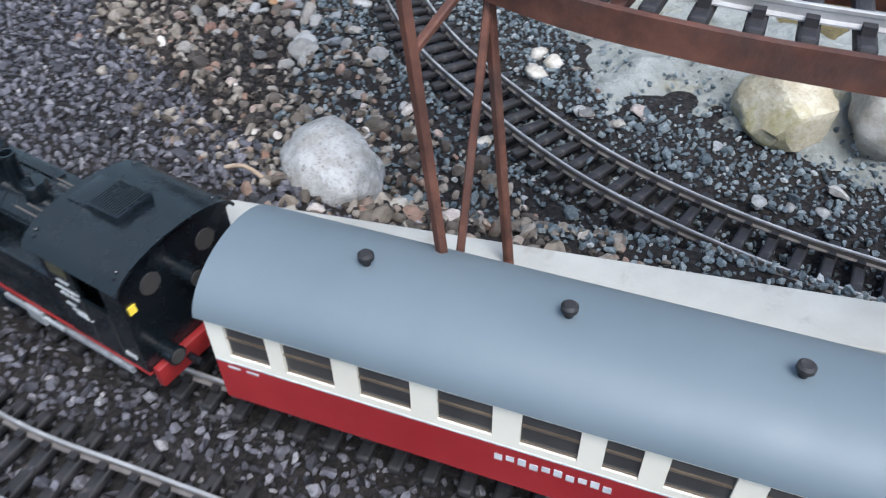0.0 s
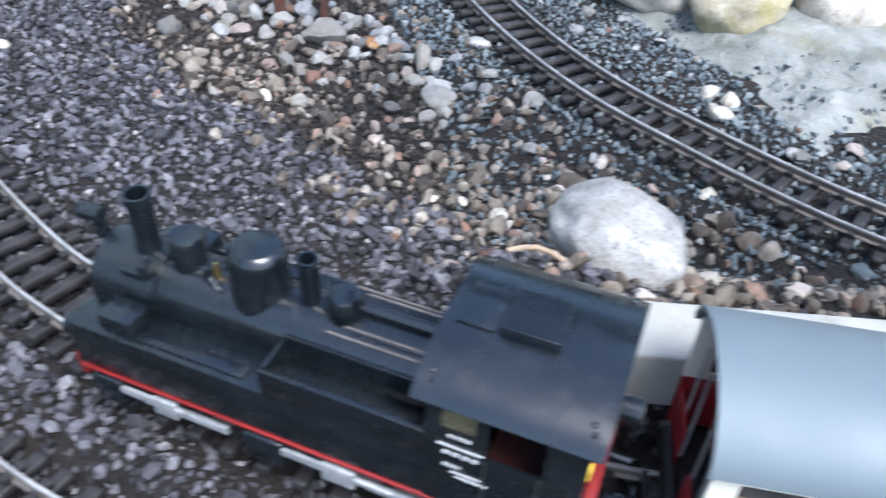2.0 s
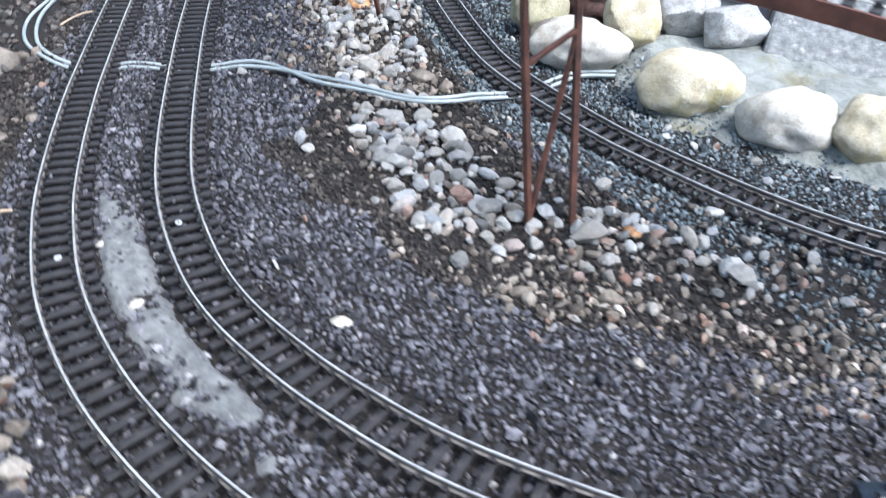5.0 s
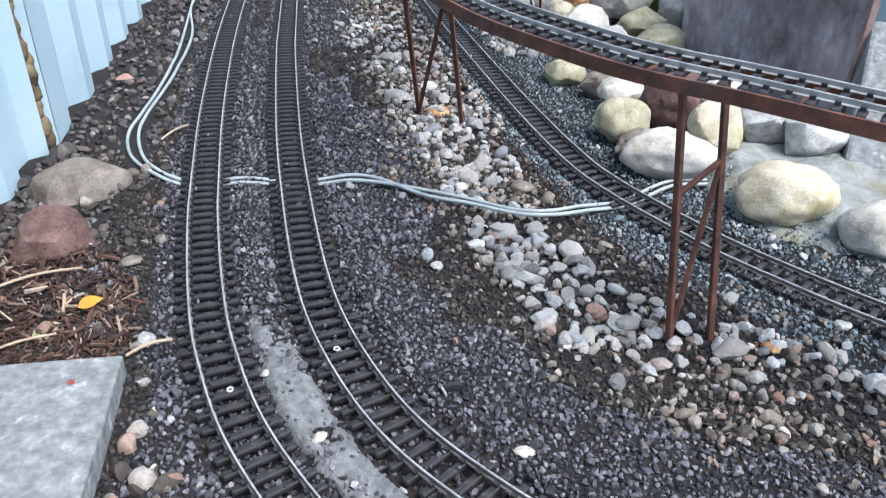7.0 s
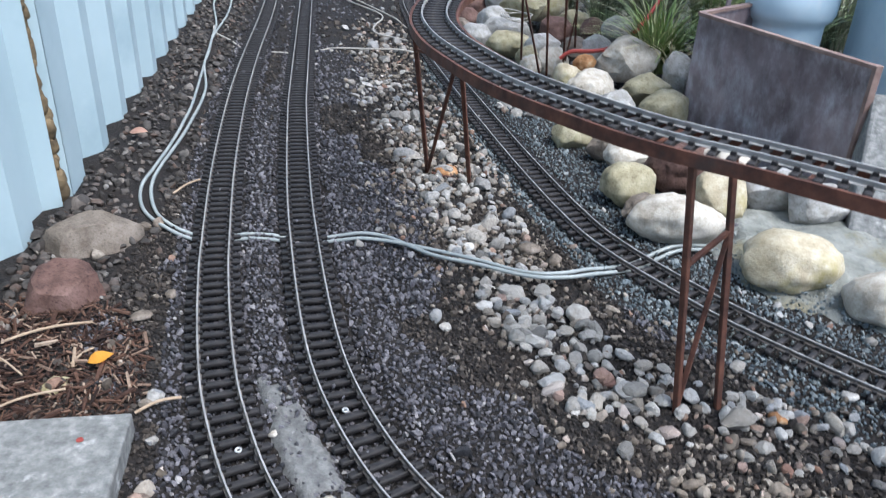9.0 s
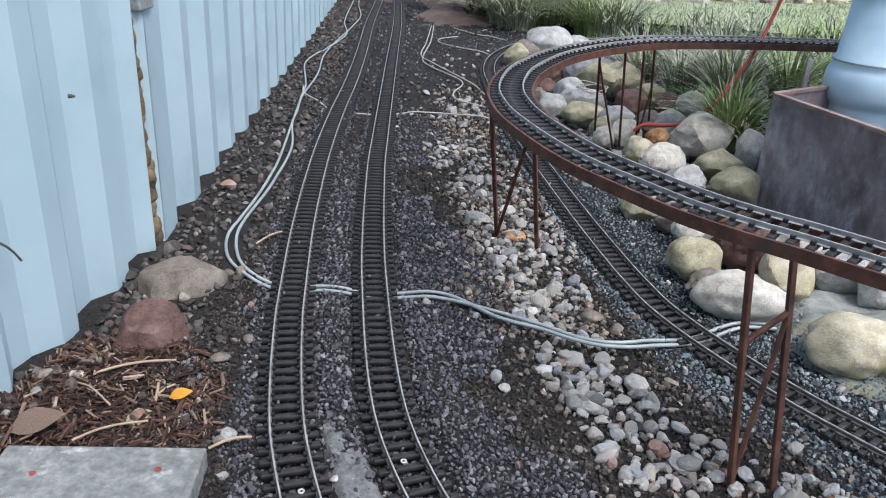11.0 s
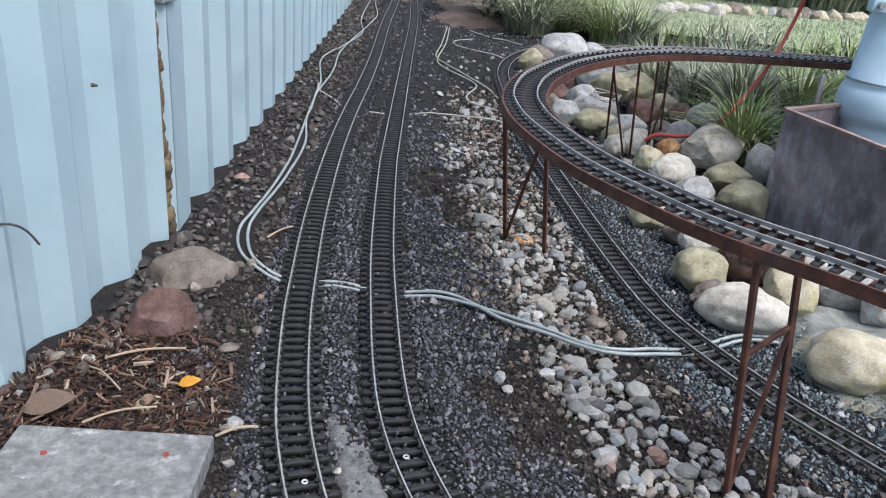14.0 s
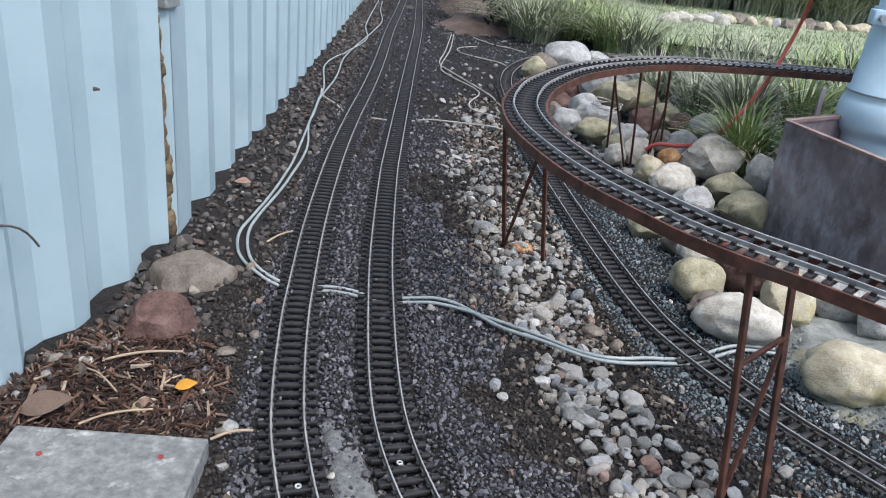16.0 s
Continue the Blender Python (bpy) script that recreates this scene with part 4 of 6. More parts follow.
lay("cable", [(-1.9, 6.1), (-1.813, 5.611), (-1.707, 5.144), (-1.67, 4.704), (-1.631, 3.908), (-1.552, 3.433), (-1.514, 3.043), (-1.474, 2.823), (-1.447, 2.66), (-1.379, 2.41), (-1.343, 2.1), (-1.333, 1.863), (-1.32, 1.759),
              (-1.283, 1.657), (-1.238, 1.594), (-1.175, 1.568)] + [(x, y + 0.018) for x, y in CROSSING] + [(-0.742, 1.5), (-0.658, 1.469), (-0.602, 1.443), (-0.548, 1.431), (-0.475, 1.444), (-0.39, 1.492), (-0.292, 1.545), (-0.22, 1.552)],
    0.0036, M["cable"], "second pale grey cable beside the first")


# ---- the train ----
def arch(bm, x0, x1, half, edge, top, thick, seg=14):
    """A roof bent over the y axis from edge height to top height."""
    rows = []
    for x in (x0, x1):
        up = [bm.verts.new((x, half * math.sin(a), edge + (top - edge) * (math.cos(a) - math.cos(1.45)) / (1 - math.cos(1.45)))) for a in np.linspace(-1.45, 1.45, seg)]
        lo = [bm.verts.new((v.co.x, v.co.y * (1 - thick / half), v.co.z - thick)) for v in up]
        rows.append((up, lo))
    (u0, l0), (u1, l1) = rows
    for i in range(seg - 1):
        bm.faces.new((u0[i], u0[i + 1], u1[i + 1], u1[i]))
        bm.faces.new((l0[i], l1[i], l1[i + 1], l0[i + 1]))
        bm.faces.new((u0[i], l0[i], l0[i + 1], u0[i + 1]))
        bm.faces.new((u1[i], u1[i + 1], l1[i + 1], l1[i]))
    for i in (0, seg - 1):
        bm.faces.new((u0[i], u1[i], l1[i], l0[i]))
    bmesh.ops.recalc_face_normals(bm, faces=bm.faces)


def lathe(bm, x, y, prof, seg=20):
    """A turned upright shape from (radius, height) rows."""
    rings = [[bm.verts.new((x + r * math.cos(2 * math.pi * i / seg), y + r * math.sin(2 * math.pi * i / seg), z)) for i in range(seg)] for r, z in prof]
    for a, b in zip(rings, rings[1:]):
        for i in range(seg):
            bm.faces.new((a[i], a[(i + 1) % seg], b[(i + 1) % seg], b[i]))
    bm.faces.new(rings[0])
    bm.faces.new(rings[-1])
    bmesh.ops.recalc_face_normals(bm, faces=bm.faces)


def solid(name, shapes, material, parent, label=""):
    """One part from boxes ("b", x0, x1, y0, y1, z0, z1[, bevel]), rods ("c", p, q, r0[, r1]) and turned shapes ("l", x, y, rows)."""
    bm = bmesh.new()
    for kind, *a in shapes:
        {"b": box, "c": cyl, "l": lathe}[kind](bm, *a)
    return smooth_by_angle(part(name, bm, material, parent, label))


def each(name, shapes, material, parent, label=""):
    """Every shape a part of its own."""
    return [solid(name, [a], material, parent, label) for a in shapes]


def wheel(t, x, side, r, hub):
    y = side * 0.0235
    w = solid("wheel", [("c", (x, y - 0.003, r), (x, y + 0.003, r), r * 0.86)], M[hub], t)
    solid("tyre", [("c", (x, y - 0.0036, r), (x, y + 0.0025, r), r), ("c", (x, y - side * 0.0045, r), (x, y - side * 0.0036, r), r * 1.1)], M["silver"], w, "bright steel tyre")


def locomotive(at):
    t = thing("steam_locomotive", "black model steam tank locomotive with red frame on the track", "locomotive")
    k = M["loco"]
    solid("frame", [("b", -0.132, 0.130, -0.026, 0.026, 0.016, 0.0305, 0.001)], M["red"], t, "red frame")
    for s in (-1, 1):
        each("running_strip", [("b", -0.136, 0.133, s * 0.0424 - 0.0014, s * 0.0424 + 0.0014, 0.0287, 0.0307, 0.0004)], M["red"], t, "thin red strip")
        solid("side_tank", [("b", -0.066, 0.134, s * 0.030 - 0.0135, s * 0.030 + 0.0135, 0.0318, 0.0625, 0.0016), ("b", 0.03, 0.092, s * 0.036 - 0.004, s * 0.036 + 0.004, 0.0625, 0.0642, 0.0006)], k, t)
        solid("tank_box", [("b", 0.094, 0.114, s * 0.032 - 0.008, s * 0.032 + 0.008, 0.0627, 0.0725, 0.001)], k, t)
        each("handrail", [("c", (-0.062, s * 0.0165, 0.089), (-0.004, s * 0.0165, 0.089), 0.0007), ("c", (-0.062, s * 0.012, 0.091), (-0.012, s * 0.012, 0.091), 0.0007)], M["rail_side"], t, "thin dull rail")
        each("cylinder", [("b", 0.010, 0.034, s * 0.0385 - 0.007, s * 0.0385 + 0.007, 0.006, 0.027, 0.003), ("b", 0.108, 0.128, s * 0.0385 - 0.007, s * 0.0385 + 0.007, 0.006, 0.027, 0.003)], k, t)
        each("coupling_rod", [("b", -0.112, -0.035, s * 0.0405 - 0.0014, s * 0.0405 + 0.0014, 0.0125, 0.018, 0.0005), ("b", -0.05, 0.012, s * 0.043 - 0.0013, s * 0.043 + 0.0013, 0.018, 0.0215, 0.0005)], M["silver"], t, "bright metal rod")
        each("coupling_rod", [("b", 0.045, 0.098, s * 0.0405 - 0.0014, s * 0.0405 + 0.0014, 0.0125, 0.018, 0.0005), ("b", 0.07, 0.112, s * 0.043 - 0.0013, s * 0.043 + 0.0013, 0.018, 0.0215, 0.0005)], M["silver"], t, "bright metal rod")
        each("valve_gear", [("b", -0.03, -0.012, s * 0.0435 - 0.0015, s * 0.0435 + 0.0015, 0.013, 0.0255, 0.0005), ("b", -0.012, 0.012, s * 0.0435 - 0.001, s * 0.0435 + 0.001, 0.020, 0.0235), ("b", -0.022, -0.018, s * 0.038 - 0.001, s * 0.038 + 0.001, 0.004, 0.026)], M["silver"], t, "bright valve gear")
        each("valve_gear", [("b", 0.074, 0.088, s * 0.0435 - 0.0015, s * 0.0435 + 0.0015, 0.013, 0.0255, 0.0005), ("b", 0.088, 0.11, s * 0.0435 - 0.001, s * 0.0435 + 0.001, 0.020, 0.0235)], M["silver"], t, "bright valve gear")
        for x in (-0.108, -0.074, -0.04, 0.048, 0.076, 0.098):
            wheel(t, x, s, 0.0135, "red")
    solid("bunker", [("b", -0.066, 0.018, 0.0405, 0.0435, 0.0627, 0.079, 0.0006), ("b", -0.066, 0.018, 0.0175, 0.0197, 0.0627, 0.079, 0.0006), ("b", 0.0158, 0.018, 0.0197, 0.0405, 0.0627, 0.079, 0.0004), ("b", -0.066, -0.0638, 0.0197, 0.0405, 0.0627, 0.079, 0.0004)], k, t, "open empty coal bunker")
    solid("boiler", [("c", (-0.066, 0, 0.067), (0.118, 0, 0.067), 0.0208, 0.0208, 40)], k, t)
    each("boiler_band", [("c", (x - 0.0009, 0, 0.067), (x + 0.0009, 0, 0.067), 0.0213, 0.0213, 40) for x in (-0.03, 0.018, 0.055, 0.09)], k, t)
    solid("smokebox", [("c", (0.094, 0, 0.067), (0.133, 0, 0.067), 0.0224, 0.0224, 40), ("c", (0.133, 0, 0.067), (0.138, 0, 0.067), 0.019, 0.008, 32), ("c", (0.138, 0, 0.067), (0.1405, 0, 0.067), 0.0022)], k, t)
    solid("chimney", [("l", 0.108, 0, [(0.0082, 0.084), (0.0072, 0.09), (0.0063, 0.0925), (0.0065, 0.116), (0.0074, 0.117), (0.0074, 0.1225), (0.0058, 0.1225), (0.0054, 0.104)])], k, t)
    solid("sandbox", [("l", 0.083, 0, [(0.0092, 0.08), (0.0092, 0.1035), (0.0082, 0.1052), (0.0075, 0.1048), (0.001, 0.105)])], k, t)
    solid("steam_dome", [("l", 0.041, 0, [(0.0168, 0.078), (0.0152, 0.0855), (0.0148, 0.106), (0.0142, 0.1098), (0.0115, 0.113), (0.0105, 0.1134), (0.001, 0.1138)])], k, t)
    solid("pump_pipe", [("l", 0.013, 0, [(0.0058, 0.083), (0.005, 0.088), (0.005, 0.1105), (0.0056, 0.1115), (0.0056, 0.1145), (0.0042, 0.1145), (0.004, 0.1)])], k, t)
    solid("small_dome", [("l", -0.006, 0, [(0.0094, 0.08), (0.0088, 0.097), (0.0074, 0.0995), (0.001, 0.1)]), ("c", (-0.012, 0.004, 0.1), (-0.012, 0.004, 0.108), 0.0008)], k, t)
    each("pipework", [("c", (0.058, y, 0.086), (0.07, y * 0.6, 0.094), 0.0011) for y in (-0.012, 0.012)] + [("c", (0.066, 0.009, 0.088), (0.066, 0.009, 0.096), 0.002), ("c", (0.063, -0.009, 0.088), (0.063, -0.009, 0.097), 0.002), ("b", 0.096, 0.102, 0.010, 0.018, 0.0865, 0.0905), ("b", 0.098, 0.112, 0.016, 0.0195, 0.083, 0.0865)], k, t)
    solid("brass_valve", [("l", 0.064, 0.004, [(0.0018, 0.087), (0.0018, 0.093), (0.0008, 0.096)])], M["brass"], t, "small brass valve")
    solid("feed_pipe", [("c", (-0.062, -0.004, 0.0895), (-0.014, -0.004, 0.0895), 0.0032)], k, t)
    solid("turret", [("b", -0.064, -0.056, -0.006, 0.006, 0.086, 0.098, 0.001), ("c", (-0.058, -0.009, 0.096), (-0.058, 0.009, 0.096), 0.0012), ("c", (-0.06, 0.004, 0.096), (-0.06, 0.004, 0.103), 0.0014)], k, t)
    lamp = solid("headlamp", [("c", (0.136, 0, 0.099), (0.148, 0, 0.099), 0.0044, 0.005), ("b", 0.133, 0.142, -0.0015, 0.0015, 0.084, 0.094)], k, t)
    solid("lens", [("c", (0.148, 0, 0.099), (0.1486, 0, 0.099), 0.0042)], M["window"], lamp)
    # cab
    for s in (-1, 1):
        each("cab_side", [("b", -0.136, -0.066, s * 0.0425 - 0.001, s * 0.0425 + 0.001, 0.0318, 0.074)] + [("b", a, b, s * 0.0425 - 0.001, s * 0.0425 + 0.001, 0.074, 0.106) for a, b in ((-0.136, -0.119), (-0.094, -0.066))] + [("b", -0.119, -0.094, s * 0.0425 - 0.001, s * 0.0425 + 0.001, 0.101, 0.106)], k, t)
    solid("cab_front", [("b", -0.0685, -0.0665, -0.0415, 0.0415, 0.0318, 0.112)], k, t)
    solid("cab_back", [("b", -0.136, -0.134, -0.0415, 0.0415, 0.0318, 0.112)], k, t)
    solid("cab_floor", [("b", -0.134, -0.0685, -0.0415, 0.0415, 0.0318, 0.034)], k, t)
    for y in (-0.022, 0.022):
        solid("rear_window", [("c", (-0.1352, y, 0.092), (-0.1366, y, 0.092), 0.0075)], M["window"], t, "round rear cab window")
    solid("seat_box", [("b", -0.125, -0.09, -0.03, 0.03, 0.034, 0.05)], M["dark_red"], t, "dark red cab interior")
    bm = bmesh.new()
    arch(bm, -0.141, -0.060, 0.0475, 0.1045, 0.1195, 0.0016)
    roof = smooth_by_angle(part("cab_roof", bm, k, t))
    hatch = solid("roof_hatch", [("b", -0.112, -0.086, -0.0135, 0.0135, 0.117, 0.1245, 0.0008), ("b", -0.084, -0.066, -0.013, 0.013, 0.1175, 0.1202, 0.0004)], k, roof)
    solid("grille", [("b", -0.1105 + i * 0.00205, -0.1097 + i * 0.00205, -0.0115, 0.0115, 0.1243, 0.1253) for i in range(12)] + [("b", -0.111, -0.087, -0.0115 + i * 0.00209, -0.0108 + i * 0.00209, 0.1243, 0.125) for i in range(12)], k, roof)
    for x in (-0.134, -0.066):
        for y in (-0.037, 0.037):
            solid("rivet", [("l", x, y, [(0.0014, 0.110), (0.0013, 0.1138), (0.0005, 0.1145)])], k, roof)
    for s in (-1, 1):
        y = s * 0.0438
        solid("number_plate", [("b", -0.0885, -0.0735, y - 0.0004, y + 0.0004, 0.089, 0.1)], M["olive_plate"], t, "dull brass plate")
        marks = []
        for z, x0, x1, h in ((0.0835, -0.087, -0.076, 0.0016), (0.0765, -0.093, -0.072, 0.0009), (0.0715, -0.091, -0.0735, 0.002), (0.0625, -0.083, -0.0745, 0.0018), (0.0585, -0.093, -0.079, 0.0008), (0.0555, -0.096, -0.081, 0.0008), (0.042, -0.129, -0.119, 0.0032)):
            n = 1 if h < 0.001 else 4
            for i in range(n):
                w = (x1 - x0) / n
                marks.append(("b", x0 + i * w, x0 + i * w + w * (1 if n == 1 else 0.7), y - 0.0002, y + 0.00045, z - h / 2, z + h / 2))
        each("lettering", marks, M["lettering"], t, "small white lettering")
        each("door_seam", [("b", x - 0.0004, x + 0.0004, y - 0.0003, y + 0.0005, 0.036, 0.074) for x in (-0.094, -0.1175)], M["dark"], t)
    each("buffer_beam", [("b", -0.142, -0.136, -0.041, 0.041, 0.018, 0.0345, 0.001), ("b", 0.134, 0.139, -0.041, 0.041, 0.018, 0.0345, 0.001)], M["red"], t, "red buffer beam")
    for y, z in ((0.0, 0.085), (-0.03, 0.043), (0.03, 0.043)):
        lamp = solid("rear_lamp", [("c", (-0.136, y, z), (-0.150, y, z), 0.0058, 0.0066)], k, t)
        solid("lens", [("c", (-0.150, y, z), (-0.1507, y, z), 0.0053)], M["window"], lamp)
    for s in (-1, 1):
        lamp = solid("front_lamp", [("c", (0.136, s * 0.03, 0.043), (0.148, s * 0.03, 0.043), 0.0058, 0.0066)], k, t)
    solid("coupler", [("b", -0.158, -0.142, -0.004, 0.004, 0.012, 0.018, 0.0008), ("b", -0.160, -0.156, -0.011, 0.011, 0.012, 0.018, 0.0008), ("c", (-0.142, 0.018, 0.026), (-0.153, 0.018, 0.026), 0.0025), ("c", (-0.142, -0.018, 0.026), (-0.153, -0.018, 0.026), 0.0025)], k, t)
    solid("tail_mark", [("b", -0.1372, -0.1362, 0.036, 0.041, 0.082, 0.088)], M["yellow"], t, "small yellow mark")
    t.matrix_world = at @ Matrix.Scale(SCALE, 4)
    return t


def coach(at):
    t = thing("passenger_coach", "wine red and cream model coach with grey arched roof", "coach", "coaches of the train")
    L = 0.1925
    solid("underframe", [("b", -L + 0.004, L - 0.004, -0.036, 0.036, 0.014, 0.0235, 0.001), ("b", -0.05, 0.05, -0.03, 0.03, 0.007, 0.014, 0.002)], M["sleeper"], t)
    wins = [(-0.166, 0.03), (-0.122, 0.03), (-0.078, 0.03), (-0.0415, 0.018), (-0.005, 0.03), (0.04, 0.03), (0.085, 0.03), (0.13, 0.03), (0.168, 0.026)]
    z0, z1, zb, zt = 0.0645, 0.0905, 0.0585, 0.0985
    for s in (-1, 1):
        y = s * 0.0412
        solid("lower_panel", [("b", -L, L, y - 0.0012, y + 0.0012, 0.0225, zb)], M["maroon"], t)
        edges = [-L] + [v for c, w in wins for v in (c - w / 2, c + w / 2)] + [L]
        strips = [("b", -L, L, y - 0.0012, y + 0.0012, zb, z0), ("b", -L, L, y - 0.0012, y + 0.0012, z1, zt)]
        strips += [("b", edges[i], edges[i + 1], y - 0.0012, y + 0.0012, z0, z1) for i in range(0, len(edges), 2)]
        solid("upper_panel", strips, M["cream"], t, "cream window band")
        for c, w in wins:
            f = solid("window", [("b", c - w / 2, c + w / 2, y - s * 0.0006 - 0.0004, y - s * 0.0006 + 0.0004, z0, z0 + 0.0015), ("b", c - w / 2, c + w / 2, y - s * 0.0002 - 0.0006, y - s * 0.0002 + 0.0006, z0 + 0.0145, z0 + 0.016)], M["window_frame"], t)
            solid("pane", [("b", c - w / 2, c + w / 2, y - s * 0.001 - 0.0003, y - s * 0.001 + 0.0003, z0, z1)], M["window"], f, "dark window pane")
        solid("trim_line", [("b", -L, L, y + s * 0.0012 - 0.0003, y + s * 0.0012 + 0.0003, zb - 0.0006, zb + 0.0006)], M["lettering"], t, "fine pale line")
        marks = [("b", x, x + 0.0045, y + s * 0.0012 - 0.0002, y + s * 0.0012 + 0.0003, 0.0445 + 0.0008 * (i % 3), 0.0495 + 0.0008 * ((i * 2) % 3)) for i, x in enumerate(np.arange(-0.04, 0.022, 0.0065))]
        marks += [("b", x, x + 0.008, y + s * 0.0012 - 0.0002, y + s * 0.0012 + 0.0003, 0.053, 0.0548) for x in (-0.188, -0.176, 0.165, 0.177)]
        each("lettering", marks, M["lettering"], t, "white script lettering")
    for e in (-1, 1):
        x = e * (L - 0.022)
        each("end_wall", [("b", x - 0.001, x + 0.001, a, b, 0.0235, 0.1) for a, b in ((-0.04, -0.0105), (0.0105, 0.04))] + [("b", x - 0.001, x + 0.001, -0.0105, 0.0105, 0.088, 0.112), ("b", x - 0.001, x + 0.001, -0.033, 0.033, 0.1, 0.108)], M["maroon"], t)
        solid("door", [("b", x - e * 0.003 - 0.0008, x - e * 0.003 + 0.0008, -0.0105, 0.0105, 0.0235, 0.088)], M["sleeper"], t, "dark end door")
        each("handrail", [("c", (e * (L - 0.004), y, 0.03), (e * (L - 0.004), y, 0.092), 0.0008) for y in (-0.028, -0.013, 0.013, 0.028)], M["silver"], t, "thin pale rail")
        each("platform_gate", [("b", e * (L - 0.002) - 0.0006, e * (L - 0.002) + 0.0006, a, b, 0.024, 0.05) for a, b in ((-0.04, -0.012), (0.012, 0.04))], M["maroon"], t)
        solid("coupler", [("b", e * L, e * (L + 0.011), -0.004, 0.004, 0.011, 0.017, 0.0008), ("b", e * (L + 0.009), e * (L + 0.012), -0.01, 0.01, 0.011, 0.017), ("b", e * L, e * (L + 0.004), -0.03, 0.03, 0.016, 0.03)], M["sleeper"], t)
        bx = e * 0.125
        bogie = solid("bogie", [("b", bx - 0.034, bx + 0.034, s * 0.0315 - 0.0025, s * 0.0315 + 0.0025, 0.006, 0.0135, 0.0015) for s in (-1, 1)] + [("b", bx - 0.008, bx + 0.008, -0.03, 0.03, 0.008, 0.014)], M["sleeper"], t)
        for dx in (-0.021, 0.021):
            for s in (-1, 1):
                solid("wheel", [("c", (bx + dx, s * 0.0235 - 0.003, 0.0105), (bx + dx, s * 0.0235 + 0.003, 0.0105), 0.0105)], M["silver"], bogie)
    bm = bmesh.new()
    arch(bm, -L - 0.003, L + 0.003, 0.0465, 0.0965, 0.1225, 0.0018, 20)
    roof = smooth_by_angle(part("roof", bm, M["roof"], t))
    for x in (-0.11, 0.0, 0.11):
        solid("roof_vent", [("l", x, 0.0, [(0.0022, 0.121), (0.0022, 0.1262), (0.0045, 0.127), (0.0045, 0.1295), (0.003, 0.131)])], M["sleeper"], t, "small black roof vent")
    t.matrix_world = at @ Matrix.Scale(SCALE, 4)
    return t


SCALE = 1.1
M["dark_red"] = varied("dark_red_paint", [(0.3, (0.03, 0.005, 0.004)), (0.7, (0.05, 0.008, 0.007))], 30.0, 0.6)
M["brass"] = varied("brass", [(0.3, (0.5, 0.33, 0.1)), (0.7, (0.65, 0.45, 0.18))], 60.0, 0.35, 1.0)
M["olive_plate"] = varied("olive_plate", [(0.3, (0.02, 0.02, 0.013)), (0.7, (0.11, 0.1, 0.055))], 400.0, 0.5)
M["yellow"] = varied("yellow_paint", [(0.3, (0.7, 0.5, 0.03)), (0.7, (0.8, 0.6, 0.06))], 30.0, 0.5)
M["window_frame"] = varied("brown_window_frame", [(0.3, (0.07, 0.05, 0.035)), (0.7, (0.12, 0.09, 0.06))], 60.0, 0.5)


TRAIN_AT = (-0.045, 0.5955)
s_loco = STEP * int(np.argmin(np.hypot(lines["T2"][:, 0] - TRAIN_AT[0], lines["T2"][:, 1] - TRAIN_AT[1])))


def on_track(s, half):
    """The pose of a vehicle whose middle stands at s, its ends' bogies on the rails, facing back along the line."""
    a, _ = along(lines["T2"], s - half, STEP)
    b, _ = along(lines["T2"], s + half, STEP)
    c, d = (a + b) / 2, a - b
    mid, _ = along(lines["T2"], s, STEP)
    c = (c + mid) / 2
    return pose(c[0], c[1], RAIL_TOP, 0, 0, math.degrees(math.atan2(d[1], d[0])))


locomotive(on_track(s_loco, 0.1))
first = coach(on_track(s_loco + 0.404, 0.14))
for i in (1, 2):
    copy_thing(first, on_track(s_loco + 0.404 + i * 0.449, 0.14))


# ---- gravel, pebbles and mulch ----
def base_stone(kind, n):
    """Unit stones as arrays: crushed chips with few faces, or rounded pebbles."""
    out = []
    for k in range(n):
        bm = bmesh.new()
        if kind == "chip":
            bmesh.ops.create_icosphere(bm, subdivisions=1, radius=0.95)
            for v in bm.verts:
                v.co = Vector([c * RNG.uniform(0.6, 1.15) for c in v.co])
            for _ in range(4):
                d = Vector(RNG.normal(size=3)).normalized()
                cut = RNG.uniform(0.25, 0.55)
                for v in bm.verts:
                    h = v.co.dot(d)
                    if h > cut:
                        v.co -= d * (h - cut)
            for v in bm.verts:
                v.co *= 1.25
        else:
            bmesh.ops.create_icosphere(bm, subdivisions=2, radius=1.0)
            o = Vector((k * 2.3, 5.1 + k, k * 0.7))
            for v in bm.verts:
                v.co *= 1 + 0.28 * noise.noise(v.co * 1.0 + o) + 0.12 * noise.noise(v.co * 2.4 + o)
            for _ in range(5 if k % 3 else 9):
                d = Vector(RNG.normal(size=3)).normalized()
                cut = RNG.uniform(0.52, 0.8)
                for v in bm.verts:
                    h = v.co.dot(d)
                    if h > cut:
                        v.co -= d * (h - cut) * 0.95
        bm.verts.ensure_lookup_table()
        out.append((np.array([v.co[:] for v in bm.verts]), np.array([[v.index for v in f.verts] for f in bm.faces])))
        bm.free()
    return out


def turns(n, flat):
    """Random turns; flat stones keep near their largest face."""
    q = RNG.normal(size=(n, 4))
    if flat:
        q[:, 1:3] *= 0.22
    q /= np.linalg.norm(q, axis=1)[:, None]
    w, x, y, z = q.T
    return np.stack([1 - 2 * (y * y + z * z), 2 * (x * y - w * z), 2 * (x * z + w * y), 2 * (x * y + w * z), 1 - 2 * (x * x + z * z), 2 * (y * z - w * x), 2 * (x * z - w * y), 2 * (y * z + w * x), 1 - 2 * (x * x + y * y)], 1).reshape(-1, 3, 3)


